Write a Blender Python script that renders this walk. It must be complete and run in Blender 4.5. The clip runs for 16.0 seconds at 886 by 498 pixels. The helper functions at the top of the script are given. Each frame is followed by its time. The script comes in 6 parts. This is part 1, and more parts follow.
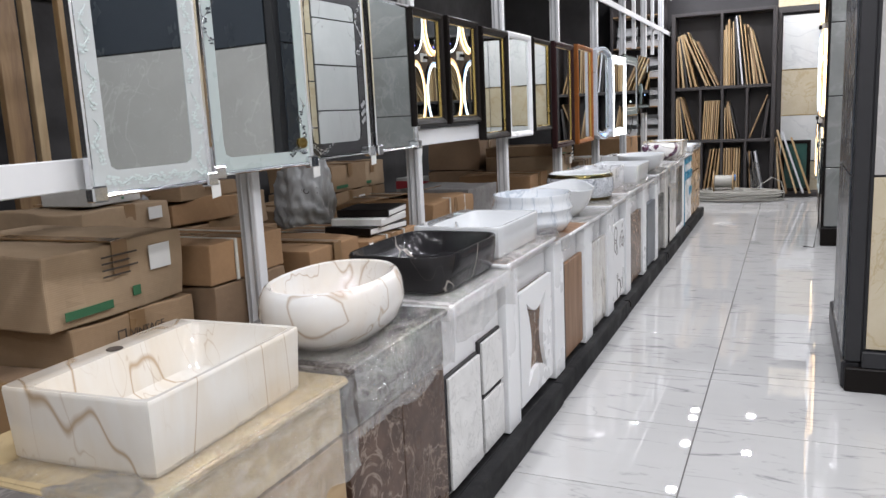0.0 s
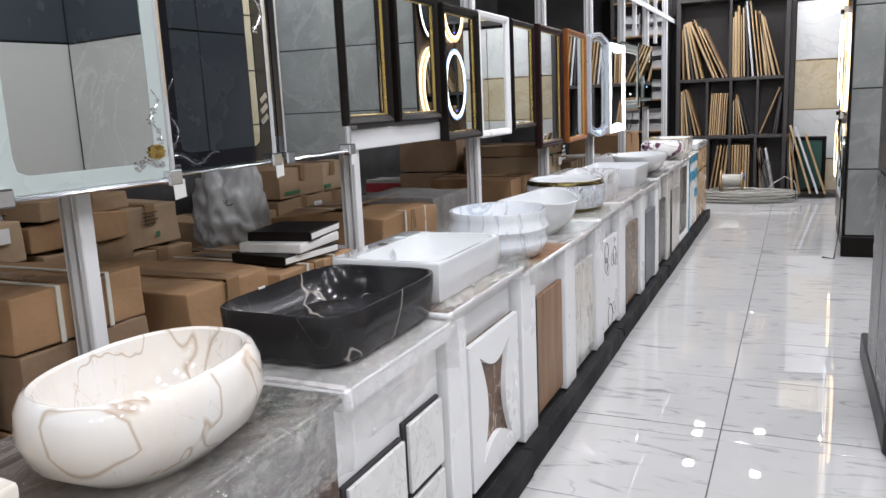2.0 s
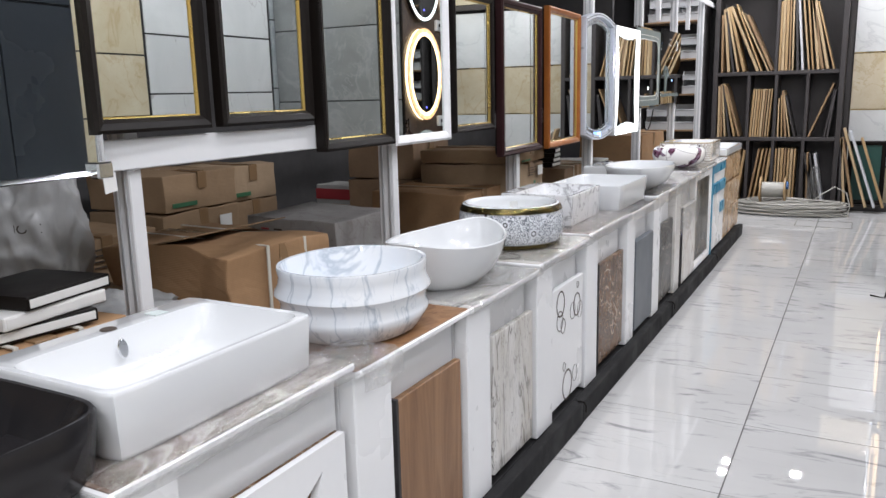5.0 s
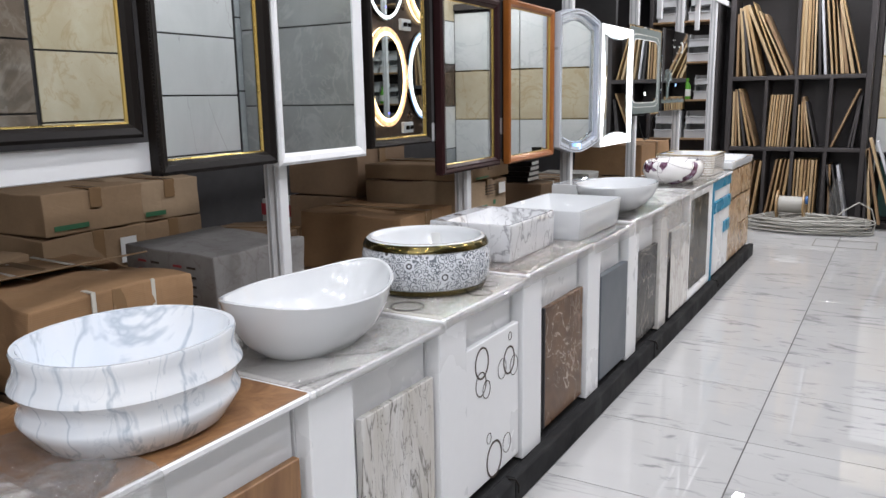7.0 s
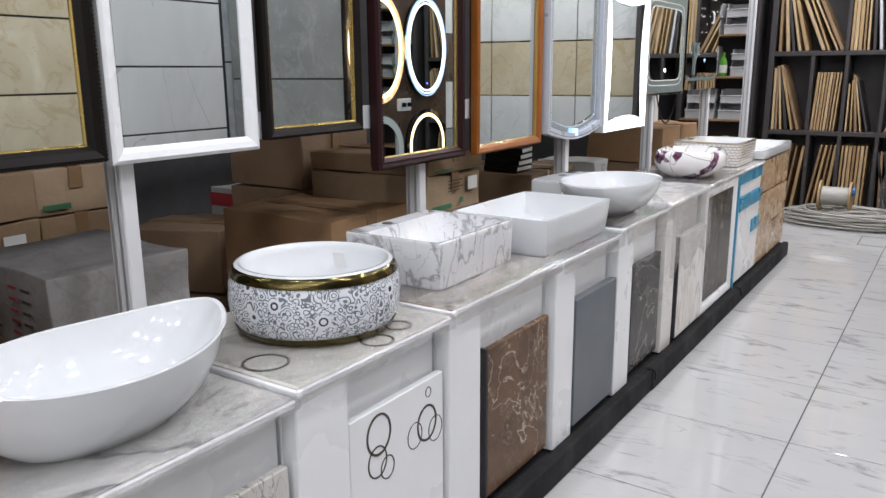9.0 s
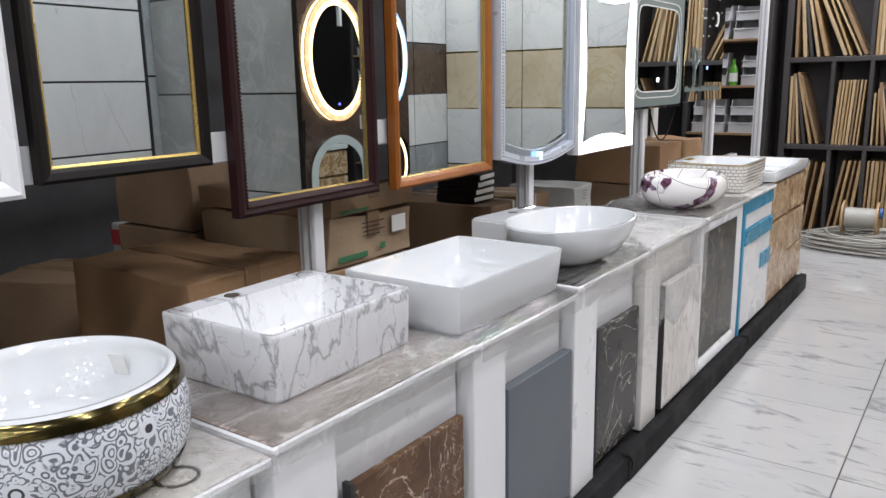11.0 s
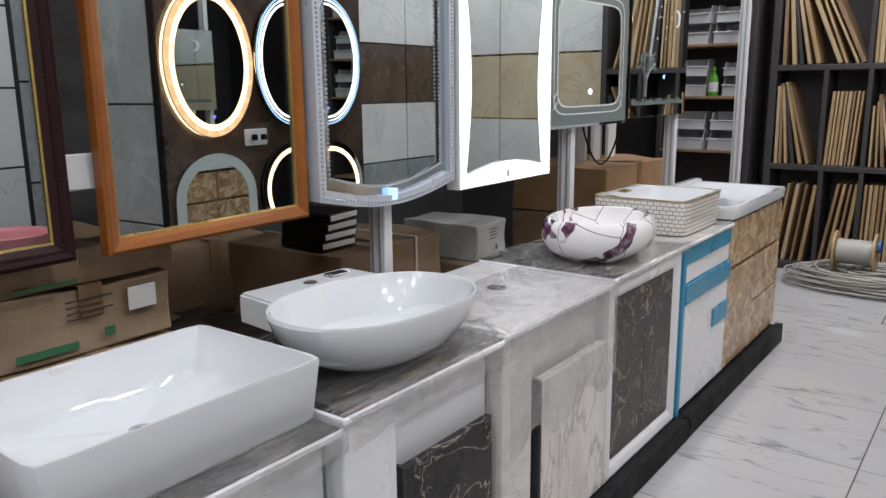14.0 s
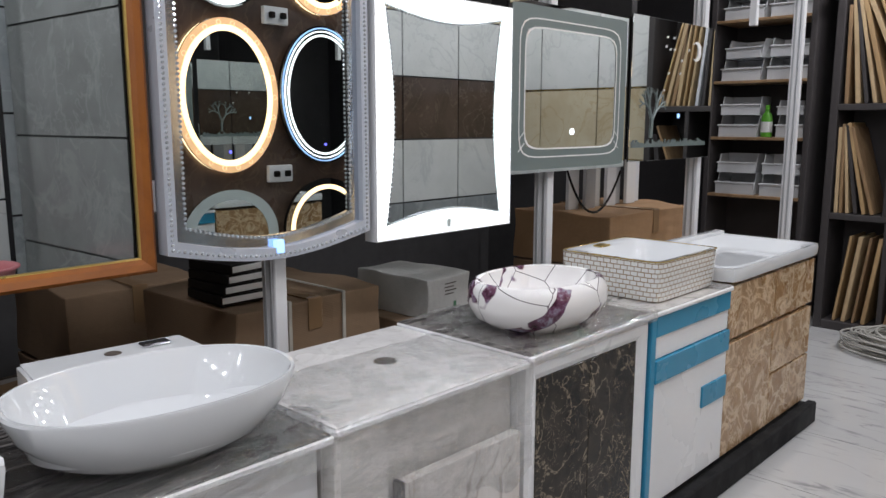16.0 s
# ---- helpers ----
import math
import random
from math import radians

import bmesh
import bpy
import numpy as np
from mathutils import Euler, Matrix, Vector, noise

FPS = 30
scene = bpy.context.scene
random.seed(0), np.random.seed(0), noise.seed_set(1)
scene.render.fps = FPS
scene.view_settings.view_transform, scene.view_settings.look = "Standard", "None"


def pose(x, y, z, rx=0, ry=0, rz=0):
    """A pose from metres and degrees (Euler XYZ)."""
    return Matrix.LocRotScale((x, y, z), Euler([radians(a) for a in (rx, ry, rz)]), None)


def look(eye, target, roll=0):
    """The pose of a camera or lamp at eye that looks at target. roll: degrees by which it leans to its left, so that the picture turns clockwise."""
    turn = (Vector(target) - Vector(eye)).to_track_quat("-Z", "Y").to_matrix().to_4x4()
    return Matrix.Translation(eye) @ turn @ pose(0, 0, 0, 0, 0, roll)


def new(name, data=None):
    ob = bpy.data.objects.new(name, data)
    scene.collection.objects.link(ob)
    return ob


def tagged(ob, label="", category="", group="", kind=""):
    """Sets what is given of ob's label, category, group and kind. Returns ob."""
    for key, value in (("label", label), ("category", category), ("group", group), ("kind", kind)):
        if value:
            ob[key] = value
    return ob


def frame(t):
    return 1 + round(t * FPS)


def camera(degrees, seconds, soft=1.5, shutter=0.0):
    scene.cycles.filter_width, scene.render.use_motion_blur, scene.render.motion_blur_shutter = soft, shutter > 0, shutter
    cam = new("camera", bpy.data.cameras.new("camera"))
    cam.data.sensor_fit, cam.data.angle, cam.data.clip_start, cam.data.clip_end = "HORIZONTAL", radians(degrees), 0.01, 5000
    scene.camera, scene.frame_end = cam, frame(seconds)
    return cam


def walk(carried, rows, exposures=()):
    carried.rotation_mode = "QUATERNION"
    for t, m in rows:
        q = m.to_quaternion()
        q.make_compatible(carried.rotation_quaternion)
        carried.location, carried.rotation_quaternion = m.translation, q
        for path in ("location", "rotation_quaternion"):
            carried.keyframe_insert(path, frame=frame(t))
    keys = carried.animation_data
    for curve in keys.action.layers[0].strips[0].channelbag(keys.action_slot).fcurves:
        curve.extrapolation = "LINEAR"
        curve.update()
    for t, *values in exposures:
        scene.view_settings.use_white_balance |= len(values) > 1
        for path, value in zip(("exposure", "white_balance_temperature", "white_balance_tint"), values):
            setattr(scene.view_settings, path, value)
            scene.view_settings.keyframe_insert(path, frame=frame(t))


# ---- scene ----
cam = camera(59.8, 16.0)
PATH = [
    (0, (-0.016, 0.573, 1.299), (-0.83, 2.367, 0.954), -2.7),
    (0.5, (-0.02, 0.769, 1.29), (-0.845, 2.558, 0.944), -2.8),
    (1, (-0.067, 0.963, 1.295), (-0.894, 2.753, 0.958), -2.7),
    (1.5, (-0.105, 1.114, 1.299), (-0.929, 2.905, 0.961), -2.6),
    (2, (-0.098, 1.325, 1.303), (-0.923, 3.111, 0.939), -2.6),
    (2.5, (-0.086, 1.506, 1.3), (-0.931, 3.278, 0.919), -2.4),
    (3, (-0.1, 1.706, 1.306), (-0.954, 3.474, 0.928), -2.4),
    (3.2, (-0.107, 1.777, 1.311), (-0.961, 3.545, 0.933), -2.3),
    (5.3, (0.02, 2.546, 1.322), (-0.928, 4.264, 0.934), -1.5),
    (5.5, (0.027, 2.588, 1.325), (-0.922, 4.307, 0.942), -1.7),
    (6, (0.074, 2.801, 1.328), (-0.889, 4.512, 0.946), -1.5),
    (6.5, (0.118, 2.986, 1.334), (-0.872, 4.682, 0.956), -1.2),
    (7, (0.096, 3.172, 1.332), (-0.908, 4.858, 0.948), -1.0),
    (7.5, (0.073, 3.353, 1.342), (-0.953, 5.021, 0.934), -0.8),
    (8, (0.089, 3.53, 1.339), (-0.968, 5.17, 0.897), -0.6),
    (8.5, (0.109, 3.732, 1.341), (-0.974, 5.35, 0.885), -0.5),
    (9, (0.073, 3.897, 1.342), (-1.015, 5.514, 0.892), -0.4),
    (9.2, (0.048, 3.979, 1.364), (-1.042, 5.592, 0.906), -0.2),
    (11.3, (-0.027, 4.734, 1.34), (-1.167, 6.323, 0.92), -1.0),
    (11.5, (-0.032, 4.795, 1.345), (-1.174, 6.379, 0.915), -0.9),
    (12, (-0.015, 4.983, 1.347), (-1.164, 6.561, 0.91), -0.9),
    (12.5, (-0.001, 5.158, 1.348), (-1.158, 6.727, 0.901), -0.6),
    (13, (-0.033, 5.31, 1.345), (-1.187, 6.88, 0.894), -0.3),
    (13.5, (-0.041, 5.452, 1.353), (-1.195, 7.026, 0.915), -0.4),
    (14, (0.003, 5.635, 1.361), (-1.167, 7.205, 0.951), -0.6),
    (14.5, (0.057, 5.791, 1.355), (-1.134, 7.348, 0.958), -0.7),
    (15, (0.074, 5.974, 1.355), (-1.133, 7.523, 0.98), -0.5),
    (15.5, (0.124, 6.113, 1.366), (-1.148, 7.621, 1.035), -0.1),
    (16, (0.207, 6.256, 1.372), (-1.161, 7.679, 1.048), 0.1),
]
walk(cam, [(t, look(eye, target, roll)) for t, eye, target, roll in PATH], [(0, 0.0), (3, 0.09), (6, 0.04), (9, -0.03), (12.5, -0.17), (14, -0.44), (16, -0.57)])

# ---- world and light ----
world = bpy.data.worlds.new("world")
scene.world = world
world.use_nodes = True
world.node_tree.nodes["Background"].inputs[0].default_value = (0.9, 0.95, 1.0, 1)
world.node_tree.nodes["Background"].inputs[1].default_value = 0.05
CEIL = 3.1


def ceiling_lamp(x, y, power, sx=0.1, sy=0.13):
    lamp = bpy.data.lights.new("panel_light", "AREA")
    lamp.shape, lamp.size, lamp.size_y = "RECTANGLE", sx, sy
    lamp.energy, lamp.color = power, (0.94, 0.94, 1.0)
    ob = new("panel_light", lamp)
    ob.matrix_world = pose(x, y, CEIL - 0.03)
    return ob


# The last three are unseen lamps, added to brighten the end shelves.
LAMPS = [(x, -0.9 + 1.25 * k) for k in range(11) for x in (-1.15, -0.4, 0.35, 1.1)[k % 2:]] + [(-1.15, 10.4), (-1.9, 10.9), (-1.15, 11.3)]
for lx, ly in LAMPS:
    ceiling_lamp(lx, ly, 10.6)

# ---- materials ----


class Mat:
    """A node material with a principled surface and short helpers for its nodes."""

    def __init__(self, name, color=(0.8, 0.8, 0.8), rough=0.5, metal=0.0, coat=0.0, spec=0.5):
        self.m = bpy.data.materials.new(name)
        self.m.use_nodes = True
        self.t = self.m.node_tree
        self.p = self.t.nodes["Principled BSDF"]
        self.p.inputs["Base Color"].default_value = (*color, 1)
        self.p.inputs["Roughness"].default_value = rough
        self.p.inputs["Metallic"].default_value = metal
        self.p.inputs["Specular IOR Level"].default_value = spec
        self.p.inputs["Coat Weight"].default_value = coat
        self.p.inputs["Coat Roughness"].default_value = 0.04
        self.coord = None

    def n(self, kind, **sets):
        node = self.t.nodes.new(kind)
        for key, value in sets.items():
            if key in node.inputs:
                node.inputs[key].default_value = value
        return node

    def link(self, a, b):
        self.t.links.new(a, b)

    def pos(self, scale=(1, 1, 1), spread=True):
        """Object coordinates, shifted for every object by its random number."""
        co = self.n("ShaderNodeTexCoord")
        mp = self.n("ShaderNodeMapping")
        mp.inputs["Scale"].default_value = scale
        self.link(co.outputs["Object"], mp.inputs["Vector"])
        if spread:
            info = self.n("ShaderNodeObjectInfo")
            mul = self.n("ShaderNodeMath")
            mul.operation = "MULTIPLY"
            mul.inputs[1].default_value = 37.0
            self.link(info.outputs["Random"], mul.inputs[0])
            self.link(mul.outputs[0], mp.inputs["Location"])
        return mp.outputs[0]

    def noise(self, vec, scale, detail=5, rough=0.6, dist=0.0):
        nz = self.n("ShaderNodeTexNoise", Scale=scale, Detail=detail, Roughness=rough, Distortion=dist)
        self.link(vec, nz.inputs["Vector"])
        return nz.outputs["Fac"]

    def ramp(self, fac, stops):
        r = self.n("ShaderNodeValToRGB")
        el = r.color_ramp.elements
        while len(el) < len(stops):
            el.new(0.5)
        for e, (at, col) in zip(el, stops):
            e.position, e.color = at, (*col, 1) if len(col) == 3 else col
        self.link(fac, r.inputs["Fac"])
        return r.outputs["Color"]

    def ridge(self, fac, width):
        """1 on the thin lines where a noise passes its middle value."""
        sub = self.n("ShaderNodeMath")
        sub.operation = "SUBTRACT"
        sub.inputs[1].default_value = 0.5
        self.link(fac, sub.inputs[0])
        ab = self.n("ShaderNodeMath")
        ab.operation = "ABSOLUTE"
        self.link(sub.outputs[0], ab.inputs[0])
        return self.ramp(ab.outputs[0], [(0.0, (1, 1, 1)), (width, (0, 0, 0))])

    def mix(self, fac, a, b, kind="MIX"):
        mx = self.n("ShaderNodeMix")
        mx.data_type, mx.blend_type = "RGBA", kind
        for value, at in ((fac, 0), (a, 6), (b, 7)):
            if isinstance(value, (int, float)):
                mx.inputs[at].default_value = value
            elif isinstance(value, tuple):
                mx.inputs[at].default_value = (*value, 1)
            else:
                self.link(value, mx.inputs[at])
        return mx.outputs[2]

    def mul(self, a, b):
        mt = self.n("ShaderNodeMath")
        mt.operation = "MULTIPLY"
        self.link(a, mt.inputs[0])
        if isinstance(b, (int, float)):
            mt.inputs[1].default_value = b
        else:
            self.link(b, mt.inputs[1])
        return mt.outputs[0]

    def color(self, col):
        self.link(col, self.p.inputs["Base Color"])
        return self

    def bump(self, height, strength=0.2, dist=0.002):
        bp = self.n("ShaderNodeBump", Strength=strength, Distance=dist)
        self.link(height, bp.inputs["Height"])
        self.link(bp.outputs[0], self.p.inputs["Normal"])
        return self

    def roughmap(self, fac, lo, hi):
        self.link(self.ramp(fac, [(0.3, (lo,) * 3), (0.7, (hi,) * 3)]), self.p.inputs["Roughness"])
        return self


def plain(name, color, rough=0.5, metal=0.0, coat=0.0, grain=30.0, amount=0.12, bump=0.05, spec=0.5):
    """A painted or moulded surface with slight mottling, smudges and relief."""
    m = Mat(name, color, rough, metal, coat, spec)
    v = m.pos()
    a = m.noise(v, grain, 6)
    b = m.noise(v, 2.2, 4)
    dark = tuple(c * (1 - amount) for c in color)
    m.color(m.mix(m.mul(a, b), color, dark))
    m.roughmap(b, max(0.02, rough * 0.75), min(1, rough * 1.25))
    if bump:
        m.bump(a, bump, 0.001)
    return m.m


def marble(name, base, tint, vein, scale=3.0, width=0.02, rough=0.12, strength=0.8, stretch=(1, 1, 1), second=0.5, coat=0.3, dist=1.2, spec=0.5, detail=5):
    """Polished marble: clouded ground, long main veins and a net of finer ones."""
    m = Mat(name, base, rough, 0, coat, spec)
    v = m.pos(stretch)
    cloud = m.noise(v, scale * 0.8, 6, 0.6, 0.5)
    ground = m.mix(m.ramp(cloud, [(0.38, (0, 0, 0)), (0.66, (1, 1, 1))]), base, tint)
    main = m.ridge(m.noise(v, scale * 0.55, detail, 0.55, dist), width)
    fine = m.ridge(m.noise(v, scale * 2.1, min(4, detail), 0.5, dist), width * 0.7)
    patch = m.ramp(m.noise(v, scale * 0.7, 2), [(0.42, (0, 0, 0)), (0.6, (1, 1, 1))])
    col = m.mix(m.mul(main, strength), ground, vein)
    col = m.mix(m.mul(m.mul(fine, patch), second), col, vein)
    m.color(col)
    m.roughmap(m.noise(v, 4.0, 3), rough * 0.7, rough * 1.4)
    return m.m


def wood(name, light, dark, along=(1, 1, 0.12), rough=0.45, scale=14.0):
    m = Mat(name, light, rough)
    v = m.pos(along)
    g = m.noise(v, scale, 8, 0.65, 1.6)
    big = m.noise(v, scale * 0.25, 3, 0.5, 0.8)
    col = m.mix(m.ramp(g, [(0.35, (0, 0, 0)), (0.7, (1, 1, 1))]), light, dark)
    m.color(m.mix(m.mul(big, 0.5), col, tuple(c * 0.6 for c in dark)))
    m.bump(g, 0.25, 0.001)
    m.roughmap(g, rough * 0.8, rough * 1.2)
    return m.m


def cardboard(name, base):
    m = Mat(name, base, 0.85)
    v = m.pos()
    flute = m.n("ShaderNodeTexWave", Scale=55.0, Distortion=0.6, Detail=1.0)
    flute.bands_direction = "Z"
    m.link(v, flute.inputs["Vector"])
    big, grain = m.noise(v, 2.6, 5), m.noise(v, 60, 4)
    col = m.mix(m.ramp(big, [(0.35, (0, 0, 0)), (0.75, (1, 1, 1))]), base, tuple(c * 0.62 for c in base))
    m.color(m.mix(m.mul(grain, 0.35), col, tuple(min(1, c * 1.35) for c in base)))
    m.bump(m.mix(0.5, flute.outputs["Color"], m.noise(v, 7, 4)), 0.14, 0.003)
    return m.m


def emitting(name, color, strength):
    m = bpy.data.materials.new(name)
    m.use_nodes = True
    p = m.node_tree.nodes["Principled BSDF"]
    p.inputs["Base Color"].default_value = (*color, 1)
    p.inputs["Emission Color"].default_value = (*color, 1)
    p.inputs["Emission Strength"].default_value = strength
    return m


def film_material(name, clear=0.97, bump=0.6, scale=16.0, tint=(0.95, 0.96, 0.97)):
    """Thin crinkled plastic film: mostly clear, with sharp bent highlights."""
    m = Mat(name, tint, 0.12)
    v = m.pos((2.4, 0.8, 2.4))
    crease = m.noise(v, scale, 6, 0.7, 2.2)
    bp = m.n("ShaderNodeBump", Strength=bump, Distance=0.02)
    m.link(crease, bp.inputs["Height"])
    gl = m.n("ShaderNodeBsdfGlossy", Roughness=0.07)
    m.link(bp.outputs[0], gl.inputs["Normal"])
    df = m.n("ShaderNodeBsdfDiffuse")
    df.inputs[0].default_value = (*tint, 1)
    tr = m.n("ShaderNodeBsdfTransparent")
    fr = m.n("ShaderNodeFresnel", IOR=1.5)
    m.link(bp.outputs[0], fr.inputs["Normal"])
    one, two = m.n("ShaderNodeMixShader"), m.n("ShaderNodeMixShader")
    haze = m.ramp(crease, [(0.5, ((1 - clear) * 0.2,) * 3), (0.75, ((1 - clear) * 2.6,) * 3)])
    m.link(haze, one.inputs[0])
    m.link(tr.outputs[0], one.inputs[1])
    m.link(df.outputs[0], one.inputs[2])
    m.link(m.ramp(fr.outputs[0], [(0.03, (0.035,) * 3), (0.12, (0.22,) * 3), (1.0, (0.5,) * 3)]), two.inputs[0])
    m.link(one.outputs[0], two.inputs[1])
    m.link(gl.outputs[0], two.inputs[2])
    m.link(two.outputs[0], m.t.nodes["Material Output"].inputs["Surface"])
    return m.m


WHITE = plain("white_laminate", (0.79, 0.8, 0.81), 0.3, amount=0.08, bump=0.03)
SATIN = plain("white_painted_metal", (0.72, 0.73, 0.74), 0.4, amount=0.12)
ALU = plain("brushed_aluminium", (0.55, 0.57, 0.59), 0.42, 0.7, amount=0.2)
CERAMIC = plain("white_glazed_ceramic", (0.67, 0.69, 0.705), 0.05, coat=0.6, amount=0.02, bump=0.0)
BLACKP = plain("black_paint", (0.04, 0.038, 0.04), 0.5, amount=0.4, spec=0.25)
SHELFP = plain("black_board", (0.056, 0.05, 0.05), 0.5, amount=0.4, spec=0.4)
# Near-black base colour carries the gloom of the unlit storage area.
DARKW = plain("shade_toned_storage_wall", (0.055, 0.053, 0.054), 0.85, amount=0.5)
PLINTH = marble("dark_grey_plinth_stone", (0.014, 0.014, 0.015), (0.024, 0.024, 0.025), (0.04, 0.04, 0.04), 6, 0.02, 0.7, 0.4, coat=0, spec=0.15)
CEILM = plain("matt_dark_ceiling", (0.16, 0.16, 0.165), 0.9)
GROUT = plain("grey_grout", (0.09, 0.085, 0.08), 0.8)
FLOORM = Mat("polished_white_floor_tile", (0.5, 0.5, 0.49), 0.014, 0, 0.0, 0.42)
v = FLOORM.pos((1.5, 5.5, 1))
w = FLOORM.pos((0.8, 3.2, 1))
streak = FLOORM.ramp(FLOORM.noise(v, 1.7, 6, 0.66, 1.6), [(0.56, (0, 0, 0)), (0.68, (1, 1, 1))])
hair = FLOORM.mul(FLOORM.ridge(FLOORM.noise(w, 1.1, 4, 0.5, 0.5), 0.006), FLOORM.ramp(FLOORM.noise(w, 1.6, 2), [(0.5, (0, 0, 0)), (0.62, (1, 1, 1))]))
cloud = FLOORM.mix(FLOORM.noise(v, 0.7, 3), (0.45, 0.45, 0.445), (0.53, 0.53, 0.525))
tone = FLOORM.mix(FLOORM.mul(streak, 0.75), cloud, (0.19, 0.195, 0.2))
FLOORM.color(FLOORM.mix(FLOORM.mul(hair, 0.5), tone, (0.2, 0.205, 0.21)))
FLOORT = FLOORM.m
CREAMT = marble("polished_cream_tile", (0.53, 0.45, 0.31), (0.6, 0.53, 0.39), (0.42, 0.31, 0.16), 4, 0.02, 0.12, 0.5)
WHITET = marble("polished_white_wall_tile", (0.61, 0.62, 0.61), (0.69, 0.7, 0.69), (0.5, 0.51, 0.52), 2.4, 0.02, 0.1, 0.6)
PALET = plain("pale_grey_gloss_tile", (0.48, 0.47, 0.45), 0.08, coat=0.4, amount=0.08)
SLATET = plain("dark_slate_tile", (0.05, 0.058, 0.07), 0.25, amount=0.3)
# Darker copy of the grey tile, with a face's shade in its colour.
GREYD2 = marble("shaded_grey_marble_tile", (0.2, 0.21, 0.205), (0.26, 0.27, 0.265), (0.33, 0.34, 0.335), 2.2, 0.03, 0.15, 0.5)
GREYT = marble("grey_marble_tile", (0.23, 0.25, 0.26), (0.33, 0.35, 0.36), (0.42, 0.44, 0.44), 2.2, 0.03, 0.12, 0.5)
BROWNT = marble("dark_brown_tile", (0.05, 0.032, 0.024), (0.085, 0.055, 0.042), (0.16, 0.12, 0.09), 4, 0.015, 0.15, 0.6)
BOARDM = marble("dark_brown_marble_board", (0.045, 0.028, 0.02), (0.09, 0.055, 0.04), (0.13, 0.09, 0.06), 7, 0.03, 0.3, 0.6)
GREYPAINT = plain("dark_grey_frame_paint", (0.035, 0.035, 0.038), 0.4, amount=0.3, spec=0.25)
# The dark tone puts the storage area's shade into the cardboard colour.
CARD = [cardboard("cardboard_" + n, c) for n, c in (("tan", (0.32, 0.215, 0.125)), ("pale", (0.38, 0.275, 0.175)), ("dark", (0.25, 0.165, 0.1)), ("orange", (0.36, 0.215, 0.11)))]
CARDG = cardboard("cardboard_grey_white", (0.5, 0.5, 0.48))
TAPE = plain("brown_tape", (0.25, 0.155, 0.08), 0.3)
STRAP = plain("white_strap", (0.6, 0.58, 0.52), 0.4)
PAPER = plain("white_paper", (0.75, 0.75, 0.73), 0.7)
GREEN = plain("green_print", (0.045, 0.16, 0.075), 0.6)
INK = plain("dark_print", (0.06, 0.045, 0.035), 0.7)
RED = plain("red_print", (0.42, 0.05, 0.06), 0.5)
PLANKS = [wood("plank_" + n, l, d) for n, l, d in (("pine", (0.58, 0.4, 0.2), (0.38, 0.24, 0.115)), ("pale", (0.66, 0.5, 0.3), (0.47, 0.33, 0.18)), ("brown", (0.42, 0.275, 0.14), (0.24, 0.145, 0.08)))]
OAK = wood("oak_door", (0.33, 0.175, 0.075), (0.17, 0.08, 0.035), (1, 1.0, 0.1), 0.4)
BEECH = wood("pale_veneer", (0.5, 0.36, 0.19), (0.36, 0.24, 0.12), (1, 0.12, 1), 0.4)
FILM = film_material("clear_wrap_film", 0.94, 1.0, 9.0)
THINFILM = film_material("thin_wrap_film", 0.988, 0.8, 9.0)
MIRROR = Mat("silvered_mirror", (0.7, 0.735, 0.725), 0.005, 1.0).m
GOLD = plain("gold_paint", (0.56, 0.4, 0.13), 0.28, 0.9)
CHROME = plain("chrome", (0.75, 0.76, 0.78), 0.12, 1.0, amount=0.05, bump=0)
AMBER = emitting("amber_pattern", (1.0, 0.74, 0.48), 2.2)
GOLDB = plain("dark_gold_lustre", (0.11, 0.086, 0.032), 0.14, 0.95, amount=0.1, bump=0)
FROSTD = plain("grey_green_frosting", (0.15, 0.185, 0.18), 0.35, amount=0.1)
FROST = plain("frosted_mirror_band", (0.55, 0.62, 0.61), 0.45, amount=0.1)
STONES = plain("clear_stone_beads", (0.7, 0.74, 0.76), 0.08, 0.6)
EBONY = plain("ebony_frame", (0.01, 0.008, 0.007), 0.4, amount=0.3, spec=0.14)
WENGE = plain("dark_red_brown_frame", (0.026, 0.009, 0.01), 0.4, amount=0.3, spec=0.2)
TEAKF = wood("orange_brown_frame", (0.36, 0.12, 0.02), (0.22, 0.066, 0.01), (1, 0.3, 0.3), 0.35)
SILVERF = plain("silver_blue_frame", (0.56, 0.6, 0.67), 0.3, 0.35, amount=0.2, grain=80)
LEDW = emitting("cool_white_led", (0.93, 0.97, 1.0), 3.2)
LEDB = emitting("blue_white_led", (0.35, 0.58, 1.0), 1.8)
LEDY = emitting("warm_white_led", (1.0, 0.72, 0.42), 4.0)
LEDG = emitting("warm_glow_glass", (1.0, 0.6, 0.3), 1.1)

# ---- building helpers ----


def link_mesh(name, bm, material, smooth=False):
    me = bpy.data.meshes.new(name)
    bm.to_mesh(me)
    bm.free()
    if smooth:
        me.shade_smooth()
    for mt in material if isinstance(material, (list, tuple)) else [material]:
        me.materials.append(mt)
    return me


def part(name, bm, material, parent=None, label="", smooth=False):
    """Links a bmesh as one mesh object under a thing or a part."""
    ob = new(name, link_mesh(name, bm, material, smooth))
    if parent:
        ob.parent = parent
    if label:
        ob["label"] = label
    return ob


def holder(name, x, y, z, label, category, group="", kind="", rz=0.0):
    ob = new(name)
    ob.empty_display_size = 0.05
    ob.matrix_world = pose(x, y, z, 0, 0, rz)
    return tagged(ob, label, category, group, kind)


